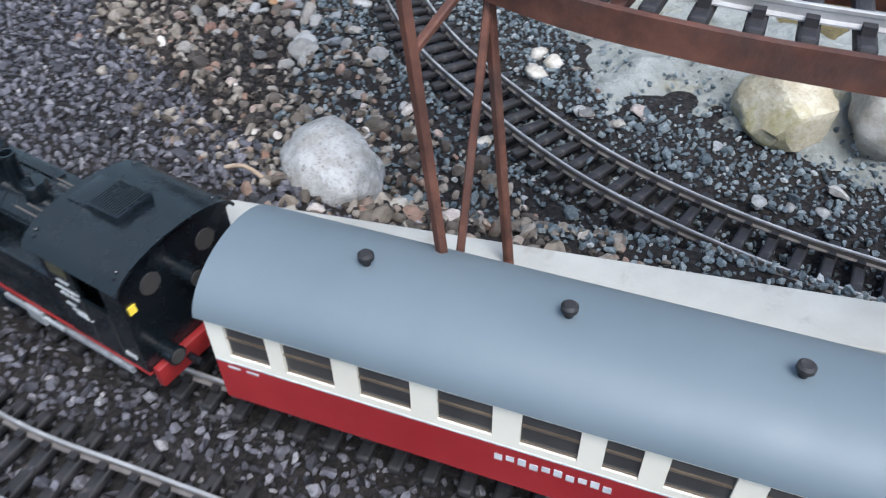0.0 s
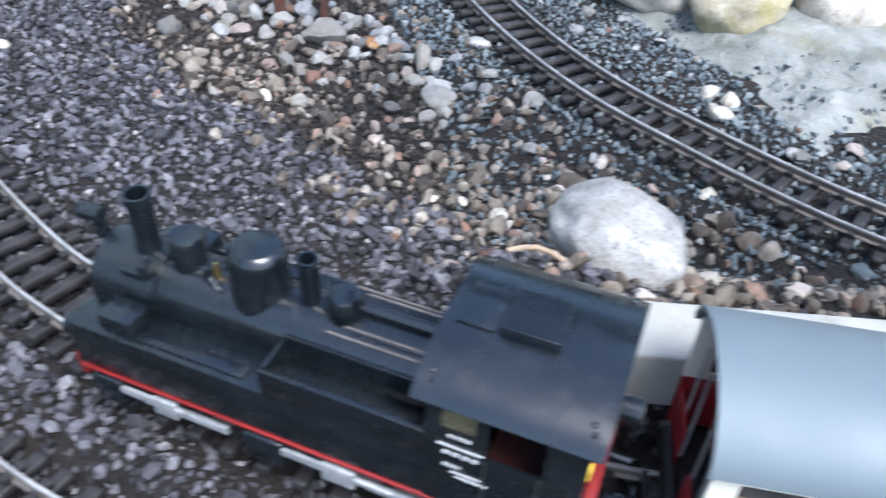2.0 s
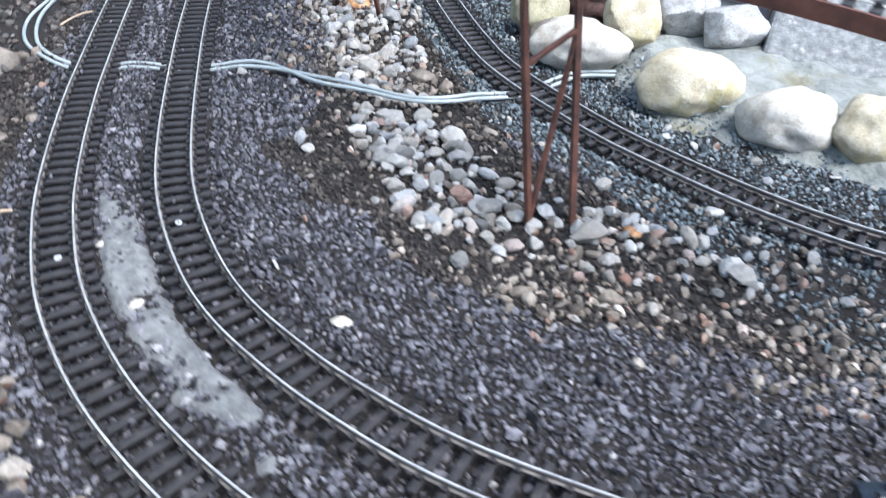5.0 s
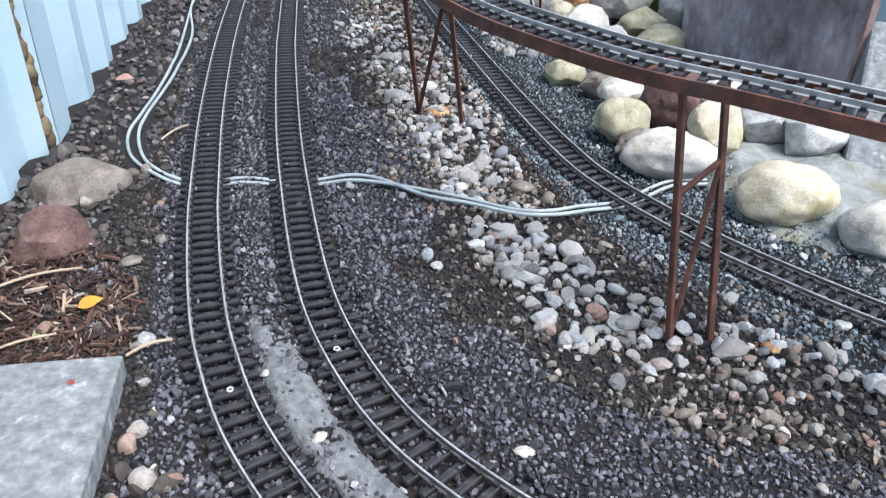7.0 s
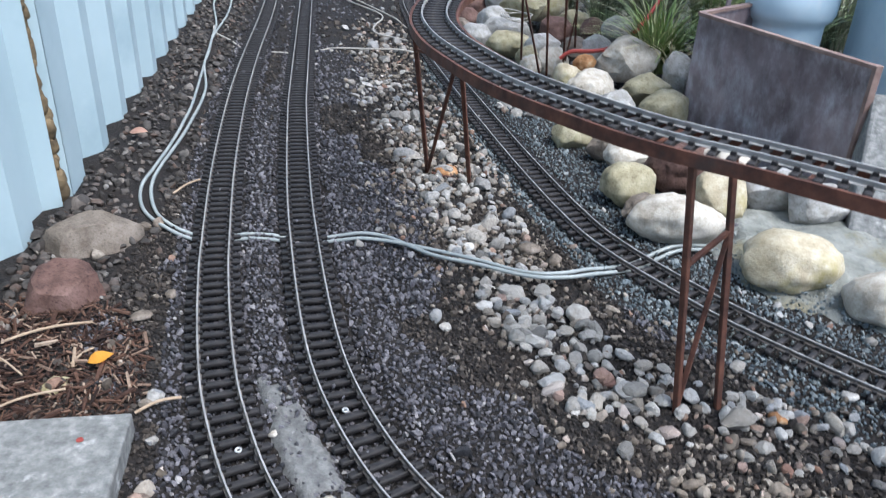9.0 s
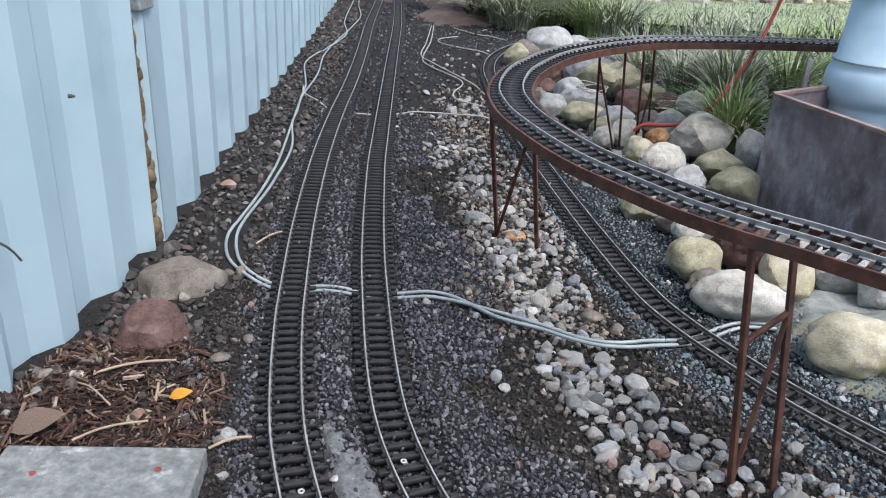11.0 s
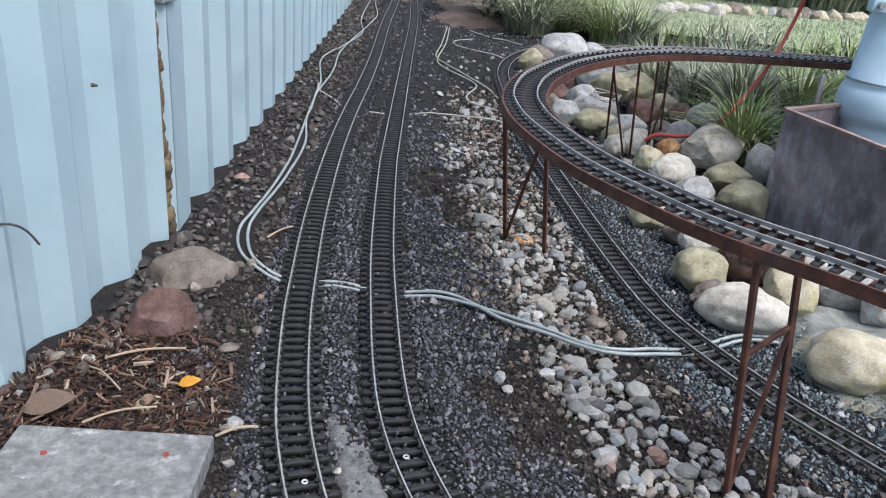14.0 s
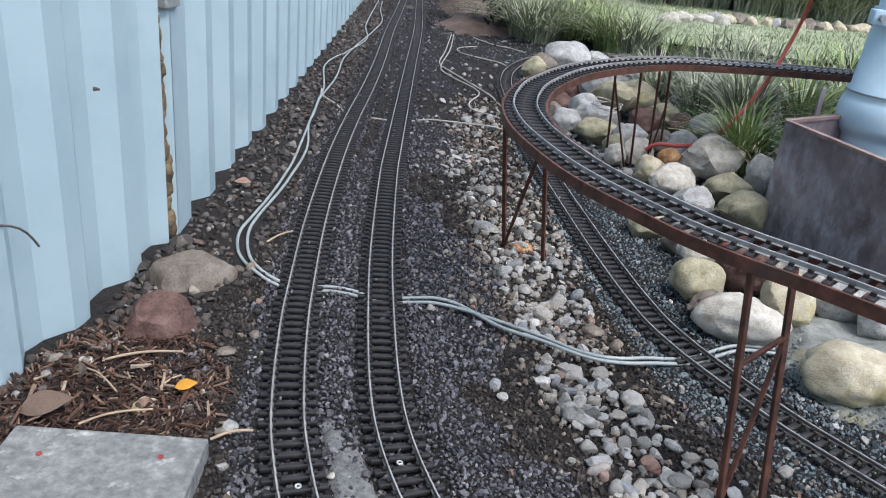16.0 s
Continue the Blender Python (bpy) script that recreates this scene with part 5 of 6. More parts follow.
def strew(name, xyz, sizes, shapes, material, label, category, flat=False, smooth=False, squash=0.65):
    """Many stones in one mesh."""
    n = len(xyz)
    R = turns(n, flat)
    pick = RNG.integers(0, len(shapes), n)
    V, F, base = [], [], 0
    for k, (v, f) in enumerate(shapes):
        i = np.flatnonzero(pick == k)
        sc = sizes[i, None] * np.stack([RNG.uniform(0.8, 1.25, len(i)), RNG.uniform(0.7, 1.1, len(i)), RNG.uniform(squash * 0.8, squash * 1.2, len(i))], 1)
        vv = np.einsum("nij,nkj->nki", R[i], v[None] * sc[:, None]) + xyz[i, None]
        V.append(vv.reshape(-1, 3))
        F.append((f[None] + (base + np.arange(len(i)) * len(v))[:, None, None]).reshape(-1, f.shape[1]))
        base += len(i) * len(v)
    me = raw_mesh(name, np.concatenate(V), np.concatenate(F), material, smooth)
    if smooth:
        me.set_sharp_from_angle(angle=radians(32))
    return tagged(new(name, me), label, category, kind="stuff")


def field(x0, x1, y0, y1, pitch):
    """Jittered grid points."""
    X, Y = np.meshgrid(np.arange(x0, x1, pitch), np.arange(y0, y1, pitch))
    x, y = X.ravel(), Y.ravel()
    return x + RNG.uniform(-0.55, 0.55, len(x)) * pitch, y + RNG.uniform(-0.55, 0.55, len(x)) * pitch


def clear_of_rails(x, y, gap):
    xy = np.stack([x, y], 1)
    keep = np.ones(len(x), bool)
    for k in ("T1", "T2", "T3"):
        d = near_line(xy, lines[k][::2])
        keep &= np.abs(d - GAUGE / 2) > gap
    return keep


def zones(x, y):
    xy = np.stack([x, y], 1)
    dr = near_line(xy, RIVER)
    d1, d2, d3 = (near_line(xy, lines[k][::3]) for k in ("T1", "T2", "T3"))
    return dr, d1, d2, d3


def left_of_strip(x, y):
    """Metres into the strip of mixed stones along the container walls."""
    return -1.235 - 0.135 * np.clip(y - 1.6, 0, 99) - x + 0.04 * (vnoise(x, y, 5) - 0.5)


def patch_w(x, y):
    """The thin spread of mortar between the two tracks."""
    u = (x + 0.84) * 0.62 + (y - 0.93) * -0.78
    v = (x + 0.84) * 0.78 + (y - 0.93) * 0.62
    out = np.min([near_line(np.stack([x, y], 1), lines[k][::3]) for k in ("T1", "T2")], axis=0)
    return 0.75 - (u / 0.23) ** 2 - (v / 0.08) ** 2 + 2.4 * (vnoise(x, y, 27) - 0.5) + 1.6 * (vnoise(x, y, 75) - 0.5) - 3.0 * np.clip((0.05 - out) / 0.015, 0, 1)


CHIPS, PEBBLES = base_stone("chip", 10), base_stone("pebble", 10)

# dark chips everywhere round the tracks
for (x0, x1, y0, y1, pitch, lo, hi) in ((-1.35, 0.85, 0.3, 1.75, 0.0067, 0.0026, 0.0066), (-1.5, 0.3, 1.75, 3.0, 0.0085, 0.003, 0.0066), (-1.9, -0.2, 3.0, 6.5, 0.021, 0.005, 0.009)):
    x, y = field(x0, x1, y0, y1, pitch)
    dr, d1, d2, d3 = zones(x, y)
    dt = np.minimum(d1, np.minimum(d2, d3))
    r = RNG.random(len(x))
    edge = bank(x, y)
    keep = ((edge < 0.0) | ((edge < 0.13) & (r * 7 % 1 < 0.95 * (1 - edge / 0.13) ** 1.5 * (0.3 + vnoise(x, y, 30))))) & (left_of_strip(x, y) < 0.02) & clear_of_rails(x, y, 0.0045)
    keep &= ~((dr < 0.085 + 0.04 * vnoise(x, y, 9)) & (r < 0.35) & (dt > 0.06))
    keep &= ~((patch_w(x, y) > 0.1) & (r < 0.45) & (dt > 0.05))
    keep &= ~((dt < 0.046) & (r < 0.1))
    keep &= np.min([near_line(np.stack([x, y], 1), c) for c in CABLE_LINES], axis=0) > 0.0045
    keep &= ~((y > 2.0) & (dt > 0.06) & (r * 11 % 1 < np.clip((y - 2.0) * 0.8, 0, 0.6)))
    blue = (d3 < 0.24) & (x > np.interp(y, [0.8, 1.0, 1.4, 1.8, 2.6, 4.5], [-0.05, -0.15, -0.45, -0.58, -0.76, -0.9])) & (y > 0.8)
    earth = ~blue & (d1 > 0.06) & (d2 > 0.06) & (0.75 * np.exp(-(np.maximum(dr - 0.06, 0) / 0.1) ** 2) + 0.9 * vnoise(x, y, 4) + 0.25 * vnoise(x, y, 21) + 0.2 * np.clip(y - 1.8, 0, 1) > 0.92)
    earth |= (x < np.interp(y, [1.0, 1.13, 1.26, 1.52, 1.84, 2.5, 3.97, 6.3], [-1.07, -1.11, -1.14, -1.2, -1.27, -1.37, -1.54, -1.85])) & (vnoise(x, y, 16) + 0.6 * vnoise(x, y, 50) > 0.55)
    sizes = (lo + (hi - lo) * RNG.random(len(x)) ** 1.8) * np.where(r > 0.97, 1.7, 1.0) * np.where(blue, 0.85, 1.0)
    z = np.maximum(ground_z(x, y), np.clip(edge * 0.35, -0.03, 0.04)) + sizes * 0.35 + np.where((dt < 0.04) & (r > 0.955) & (r < 0.97), 0.016, 0.0)
    for mask, m, name, label in ((keep & ~blue & ~earth, "chip", "track_gravel", "fine dark grey crushed stone round the tracks"), (keep & earth, "earthchip", "earth_crumbs", "crumbly brown earth and grit between the stones"), (keep & blue, "bluechip", "slate_gravel", "fine blue-grey crushed slate beside the rear track")):
        if mask.sum():
            strew(name, np.stack([x, y, z], 1)[mask], sizes[mask], CHIPS, M[m], label, "gravel")

# earthy small pebbles between the inner track and the stone bed
x, y = field(-1.15, 0.55, 0.62, 3.4, 0.0115)
dr, d1, d2, d3 = zones(x, y)
r = RNG.random(len(x))
near = np.exp(-(np.maximum(dr - 0.075, 0) / 0.075) ** 2)
low = np.clip((1.08 - y) / 0.12, 0, 1)
keep = (np.minimum(d1, d2) > 0.056) & (d3 > 0.06) & (bank(x, y) < -0.01) & (r < near * (0.3 + 0.65 * low + 0.3 * (y > 1.5)) * (0.45 + vnoise(x, y, 6)))
keep &= (x < np.interp(y, [0.8, 1.0, 1.4, 1.8, 2.6, 4.5], [0.4, -0.02, -0.33, -0.5, -0.7, -0.8]))
sizes = RNG.uniform(0.0035, 0.0085, len(x)) * np.where(r * 40 % 1 > 0.9, 1.5, 1.0)
strew("earthy_pebbles", np.stack([x, y, ground_z(x, y) + sizes * 0.3], 1)[keep], sizes[keep], PEBBLES, M["brownpebble"], "small brown and grey pebbles over soil", "pebbles", smooth=True)

# light pebbles of the stone bed
x, y = field(-1.15, 0.5, 0.7, 4.2, 0.0185)
dr, d1, d2, d3 = zones(x, y)
r = RNG.random(len(x))
wide = np.interp(y, [0.8, 0.98, 1.08, 1.2, 1.4, 1.6, 1.9, 2.6, 4.2], [0.04, 0.05, 0.09, 0.085, 0.062, 0.07, 0.13, 0.19, 0.15])
keep = (dr < wide * (0.75 + 0.5 * vnoise(x, y, 8))) & (np.minimum(d1, d2) > 0.075) & (d3 > 0.065) & (bank(x, y) < -0.02)
keep &= r < np.interp(y, [0.9, 1.03, 1.12, 1.6, 1.9, 2.3, 2.7, 4.2], [0.05, 0.35, 0.9, 0.9, 0.6, 0.42, 0.12, 0.04]) * (0.6 + 0.8 * vnoise(x, y, 13))
keep |= (r < 0.02) & (np.minimum(d1, np.minimum(d2, d3)) > 0.07) & (bank(x, y) < -0.02) & (y > 0.9) & (x < -0.1)
sizes = RNG.uniform(0.0055, 0.0135, len(x)) * np.where(r * 57 % 1 > 0.82, 1.75, 1.0) * np.interp(y, [0.95, 1.1, 1.6, 4.2], [0.8, 1.05, 0.95, 1.05])
keep &= clear_of_rails(x, y, 0.03) & (np.min([near_line(np.stack([x, y], 1), c) for c in CABLE_LINES], axis=0) > 0.014)
xyz = np.stack([x, y, ground_z(x, y) + sizes * 0.4], 1)
idx = np.flatnonzero(keep)
order = idx[np.argsort(np.hypot(x[idx] + 0.42, y[idx] - 1.15))]
single, rest = order[:300], order[300:]
strew("river_pebbles", xyz[rest], sizes[rest], PEBBLES, M["pebble"], "light rounded pebbles of a dry stone bed", "pebbles", flat=True, smooth=True)
bed = thing("stone_bed", "bed of loose pale pebbles round the rusty trestle", "pebbles")
PEB_MESH = [raw_mesh("pebble", v, f, M["pebble_one"], True) for v, f in PEBBLES]
for me in PEB_MESH:
    me.set_sharp_from_angle(angle=radians(32))
R = turns(len(single), True)
for k, i in enumerate(single):
    ob = link("pebble", PEB_MESH[int(RNG.integers(0, len(PEB_MESH)))], bed)
    sc = Matrix.Diagonal((sizes[i] * RNG.uniform(0.85, 1.3), sizes[i] * RNG.uniform(0.7, 1.1), sizes[i] * RNG.uniform(0.55, 0.8), 1))
    ob.matrix_basis = Matrix.Translation(Vector(xyz[i])) @ Matrix(R[k].tolist()).to_4x4() @ sc

# mixed stones along the wall
x, y = field(-2.6, -1.1, 1.15, 7.5, 0.0165)
lw = left_of_strip(x, y)
r = RNG.random(len(x))
wallx = np.interp(y, [1.0, 1.62, 1.72, 9.7], [-1.44, -1.445, -1.46, -2.51])
keep = (x > wallx + 0.008) & ((lw > 0) & (r < 0.8) | (lw > -0.08) & (r < 0.16)) & (y > 1.22 + 0.5 * (x + 1.42) + 0.06 * vnoise(x, y, 12))
keep &= (near_line(np.stack([x, y], 1), lines["T1"][::3]) > 0.06) & (np.min([near_line(np.stack([x, y], 1), c) for c in CABLE_LINES], axis=0) > 0.012)
sizes = RNG.uniform(0.004, 0.0105, len(x)) * np.where(r * 31 % 1 > 0.9, 1.6, 1.0)
strew("wall_pebbles", np.stack([x, y, ground_z(x, y) + sizes * 0.4], 1)[keep], sizes[keep], PEBBLES, M["footstone"], "brown and grey pebbles along the container wall", "pebbles", flat=True, smooth=True)

# larger loose stones left of the outer track
x, y = field(-1.44, -0.3, 0.3, 1.6, 0.02)
d1 = near_line(np.stack([x, y], 1), lines["T1"][::3])
r = RNG.random(len(x))
t1x = np.interp(y, [0.3, 0.46, 0.5, 0.6, 0.75, 0.9, 1.1, 1.6], [-0.1, -0.16, -0.37, -0.62, -0.81, -0.925, -1.02, -1.15])
keep = (x < t1x) & (d1 > 0.07) & (((y < 1.0) & (x < -0.55) & (r < 0.45 + 0.5 * np.clip((d1 - 0.1) / 0.1, 0, 1))) | (r < 0.06)) & (x > -1.42)
keep &= ~((x < -1.07) & (x > -1.4) & (y < 1.07) & (y > 0.5))
sizes = RNG.uniform(0.006, 0.017, len(x))
strew("border_stones", np.stack([x, y, ground_z(x, y) + sizes * 0.4], 1)[keep], sizes[keep], PEBBLES, M["brownpebble"], "brown and grey stones outside the outer track", "stones", smooth=True)

# pebbles at the foot of the mortar and under the loop
x, y = field(-0.85, 0.9, 0.85, 4.8, 0.021)
b = bank(x, y)
d3, de = near_line(np.stack([x, y], 1), lines["T3"][::3]), near_line(np.stack([x, y], 1), RIVER)
r = RNG.random(len(x))
keep = ((b < 0.02) & (b > -0.09) & (r < 0.13) & (d3 > 0.055)) | ((y > 2.3) & (x > -0.58 - 0.05 * (y - 2.3)) & (r < 0.5) & (d3 > 0.07) & (y < 4.6))
sizes = RNG.uniform(0.006, 0.014, len(x)) * np.where(y > 2.3, 1.5, 0.85)
strew("bank_pebbles", np.stack([x, y, ground_z(x, y) + sizes * 0.35], 1)[keep], sizes[keep], PEBBLES, M["pebble"], "pale pebbles at the foot of the mortar bank", "pebbles", flat=True, smooth=True)

# grey stones at the foot of the wall
x, y = field(-1.436, -1.3, 0.95, 1.66, 0.019)
r = RNG.random(len(x))
keep = (r < 0.9 - 6.0 * np.maximum(x + 1.415, 0) * np.interp(y, [1.1, 1.4], [2.5, 1.0])) & (vnoise(x, y, 9) > 0.25)
sizes = RNG.uniform(0.005, 0.012, len(x)) * np.where(r * 31 % 1 > 0.85, 1.6, 1.0)
strew("wall_foot_stones", np.stack([x, y, ground_z(x, y) + sizes * 0.4], 1)[keep], sizes[keep], PEBBLES, M["footstone"], "grey-brown stones at the foot of the container wall", "stones", flat=True, smooth=True)

# bark mulch by the wall
x, y = field(-1.44, -1.08, 0.85, 1.4, 0.0068)
r = RNG.random(len(x))
w = 1.35 - ((x + 1.31) / 0.16) ** 2 - ((y - 1.11) / 0.19) ** 2 + 0.7 * (vnoise(x, y, 11) - 0.5)
keep = (w > 0) & (r < 0.9) & (x > -1.436)
sizes = RNG.uniform(0.0035, 0.01, len(x)) * np.where(r > 0.87, 1.6, 1.0)


def chip_strip():
    return (np.array([(-1, -0.2, -0.1), (1, -0.14, -0.1), (1, 0.16, -0.1), (-1, 0.2, -0.1), (-0.9, -0.16, 0.12), (0.95, -0.1, 0.08), (0.9, 0.12, 0.1), (-0.95, 0.15, 0.1)]),
            np.array([(0, 3, 2, 1), (4, 5, 6, 7), (0, 1, 5, 4), (1, 2, 6, 5), (2, 3, 7, 6), (3, 0, 4, 7)]))


strew("bark_mulch", np.stack([x, y, ground_z(x, y) + RNG.uniform(0.001, 0.008, len(x))], 1)[keep], sizes[keep], [chip_strip()], M["chipwood"], "reddish brown bark mulch strips near the paver", "mulch", flat=True, squash=1.0)
big = keep & (RNG.random(len(x)) < 0.12)
strew("bark_mulch", np.stack([x, y, ground_z(x, y) + RNG.uniform(0.006, 0.012, len(x))], 1)[big], sizes[big] * 1.6, [chip_strip()], M["chipwood"], "larger pale bark strips on the mulch", "mulch", flat=True, squash=1.0)


def mortar_patch():
    xs, ys = np.arange(-1.05, -0.6, 0.005), np.arange(0.7, 1.16, 0.005)
    X, Y = np.meshgrid(xs, ys)
    x, y = X.ravel(), Y.ravel()
    z = ground_z(x, y) + np.clip(0.006 * patch_w(x, y), -0.012, 0.0042)
    n = len(xs)
    i = (np.arange(len(ys) - 1)[:, None] * n + np.arange(n - 1)[None]).ravel()
    ob = new("mortar_patch", raw_mesh("mortar_patch", np.stack([x, y, z], 1), np.stack([i, i + 1, i + n + 1, i + n], 1), M["spill"], True))
    return tagged(ob, "thin pale mortar spill between the two tracks", "mortar", kind="structure")


mortar_patch()


# ---- single small stones and litter ----
def stone(name, x, y, size, squash, turn, material, label, category="stone", lift=0.4):
    v, f = PEBBLES[int(RNG.integers(0, len(PEBBLES)))]
    ob = new(name, raw_mesh(name, v * np.array([size, size * 0.75, size * squash]), f, material, True))
    ob.matrix_world = pose(x, y, gz1(x, y) + size * squash * lift, 0, 0, turn)
    return tagged(ob, label, category)


for x, y, s, q, turn, m, label in (
    (-1.378, 1.188, 0.013, 0.5, 20, "white_stone", "small white stone near the container wall"), (-1.189, 1.285, 0.022, 0.4, 5, "tan_stone", "flat grey-brown stone in dark gravel"),
    (-1.246, 1.115, 0.03, 0.22, 40, "straw_stone", "flat pale tan stone lying on mulch"), (-1.16, 1.35, 0.015, 0.6, 60, "tan_stone", "grey-brown stone beside the outer track"),
    (-0.938, 1.035, 0.01, 0.5, 0, "white_stone", "small white stone at the mortar spill"), (-0.858, 0.92, 0.012, 0.45, 30, "white_stone", "small white stone on the mortar spill"),
    (-0.155, 1.14, 0.017, 0.6, 10, "grey_stone", "round blue-grey stone in dark gravel"), (-0.268, 1.098, 0.016, 0.6, -20, "rust_stone", "orange-brown pebble in the stone bed"),
    (0.128, 0.96, 0.013, 0.5, 0, "white_stone", "pale stone near the rear track"), (-0.625, 0.9, 0.013, 0.5, 0, "white_stone", "pale stone beside the inner track"),
    (0.105, 1.128, 0.015, 0.7, 20, "white_stone", "white stone by the mortar edge"), (0.128, 1.122, 0.014, 0.7, 70, "white_stone", "white stone by the mortar edge"), (0.123, 1.088, 0.014, 0.8, 0, "white_stone", "white stone by the mortar edge"),
    (-0.005, 0.735, 0.013, 0.6, 0, "brown_stone", "reddish stone at the plank's end"), (0.14, 0.79, 0.016, 0.5, -30, "white_stone", "pale stone beside the plank"), (0.015, 0.765, 0.016, 0.5, 30, "white_stone", "pale flat stone beside the plank"),
    (-0.035, 0.865, 0.012, 0.6, 80, "white_stone", "white stone near the big white rock"), (-0.62, 1.53, 0.014, 0.6, 0, "brown_stone", "reddish stone under the cable"), (-0.60, 1.42, 0.014, 0.7, 0, "tan_stone", "tan stone by the cable"), (-0.484, 1.172, 0.014, 0.6, 40, "brown_stone", "brick-red stone in the stone bed"),
    (-0.71, 1.93, 0.03, 0.5, 10, "rust_stone", "orange-brown stone at the trestle foot"), (-0.56, 1.56, 0.024, 0.7, 10, "tan_stone", "tan stone above the cables"), (-0.52, 1.52, 0.02, 0.7, 60, "tan_stone", "tan stone above the cables"),
):
    stone("stone", x, y, s, q, turn, M[m], label)


def leaf(x, y, size, turn, m, label):
    bm = bmesh.new()
    n = 9
    top, bot = [], []
    for i in range(n):
        u = i / (n - 1)
        w = 0.32 * math.sin(math.pi * u ** 0.8) + 0.01
        z = 0.12 * math.sin(2.5 * u) + 0.02
        top.append(bm.verts.new((u - 0.5, w, z + 0.08 * w)))
        bot.append(bm.verts.new((u - 0.5, -w, z + 0.14 * w)))
    for i in range(n - 1):
        bm.faces.new((bot[i], bot[i + 1], top[i + 1], top[i]))
    bmesh.ops.solidify(bm, geom=bm.faces[:], thickness=-0.012)
    ob = part("fallen_leaf", bm, m)
    ob.matrix_world = pose(x, y, gz1(x, y) + 0.016, 14, 0, turn) @ Matrix.Scale(size, 4)
    return tagged(ob, label, "leaf")


leaf(-1.196, 1.156, 0.034, 35, M["leaf_orange"], "bright orange-yellow fallen leaf on mulch")
leaf(-1.352, 1.049, 0.07, 40, M["leaf_brown"], "curled brown dead leaf on mulch")
leaf(-1.43, 2.02, 0.045, -5, M["leaf_pink"], "pale pinkish dry leaf among stones")


def twigs(name, specs, label):
    t = thing(name, label, "twig")
    for (x0, y0), (x1, y1), r in specs:
        bend = [(x0 + (x1 - x0) * u + 0.002 * math.sin(3 * u + x0 * 50), y0 + (y1 - y0) * u + 0.002 * math.sin(5 * u), gz1(x0, y0) + 0.006 + 0.006 * math.sin(3.1 * u)) for u in (0, 0.3, 0.6, 1)]
        tube("stick", bend, r, M["twig"], t, step=0.01)
    return t


twigs("twigs", [((-1.118, 1.055), (-1.062, 1.091), 0.0022), ((-1.352, 1.197), (-1.237, 1.256), 0.0022), ((-1.236, 1.15), (-1.25, 1.204), 0.0024), ((-1.242, 1.15), (-1.22, 1.2), 0.0018), ((-1.365, 1.166), (-1.286, 1.122), 0.0015), ((-1.3, 1.04), (-1.22, 1.1), 0.0018)], "thin dry sticks on the mulch")
twigs("twigs", [((-1.265, 1.724), (-1.228, 1.804), 0.0022)], "single pale dry stick beside the outer track")
twigs("twigs", [((0.115, 0.82), (0.19, 0.85), 0.0014), ((0.14, 0.86), (0.18, 0.8), 0.0012), ((0.12, 0.84), (0.2, 0.82), 0.0012), ((0.01, 0.725), (0.05, 0.732), 0.002)], "dry brown roots beside the white rock")

# ---- thin wires and hose ----
lay("cable", [(-1.549, 3.188), (-1.525, 3.1), (-1.483, 3.035), (-1.393, 2.928)], 0.0035, M["white_wire"], "short pale cable end beside the two cables")
lay("cable", [(-1.247, 4.937), (-1.209, 4.357), (-1.193, 4.007), (-1.112, 3.825), (-0.946, 3.522), (-0.844, 3.321)], 0.003, M["white_wire"], "thin white wire winding over the soil")
lay("cable", [(-1.235, 4.95), (-1.19, 4.4), (-1.177, 3.937), (-1.117, 3.749), (-0.956, 3.486), (-0.973, 3.275), (-0.95, 3.158), (-0.835, 3.084)], 0.003, M["white_wire"], "thin white wire looping towards the raised track")
lay("cable", [(-1.281, 2.869), (-1.139, 2.922), (-1.005, 2.94), (-0.8, 2.945)], 0.0028, M["white_wire"], "thin pale wire crossing below the tracks")
lay("cable", [(-0.8, 4.15), (-0.866, 4.192), (-1.01, 4.267), (-1.13, 4.367), (-1.153, 4.5), (-1.057, 4.626)], 0.003, M["white_wire"], "pale wire loop lying on dark soil")
lay("cable", [(-0.8, 4.6), (-0.893, 4.698), (-0.981, 4.739), (-1.119, 4.919)], 0.003, M["white_wire"], "pale wire end lying on dark soil")
tagged(tube("hose", [(-0.36, 2.66, 0.075), (-0.333, 2.648, 0.1), (-0.273, 2.62, 0.11), (-0.227, 2.62, 0.12), (-0.18, 2.64, 0.14), (-0.13, 2.66, 0.18), (-0.075, 2.7, 0.25), (-0.03, 2.73, 0.32), (0.0, 2.76, 0.377), (0.034, 2.777, 0.487), (0.039, 2.731, 0.598), (0.05, 2.68, 0.75), (0.12, 2.6, 0.95), (0.2, 2.52, 1.1)], 0.006, M["hose"]), "red hose rising from the stones up to the standpipe", "hose")
tagged(tube("cable", [(-0.47 + (0.05 + 0.004 * math.sin(2.7 * a)) * math.cos(a), 3.0 + (0.07 + 0.006 * math.sin(1.3 * a)) * math.sin(a), 0.12 + 0.004 * math.sin(2.2 * a) + 0.001 * a) for a in np.linspace(0, 17, 90)], 0.0018, M["white_wire"], step=0.008), "coil of pale wire on the boulders", "cable")


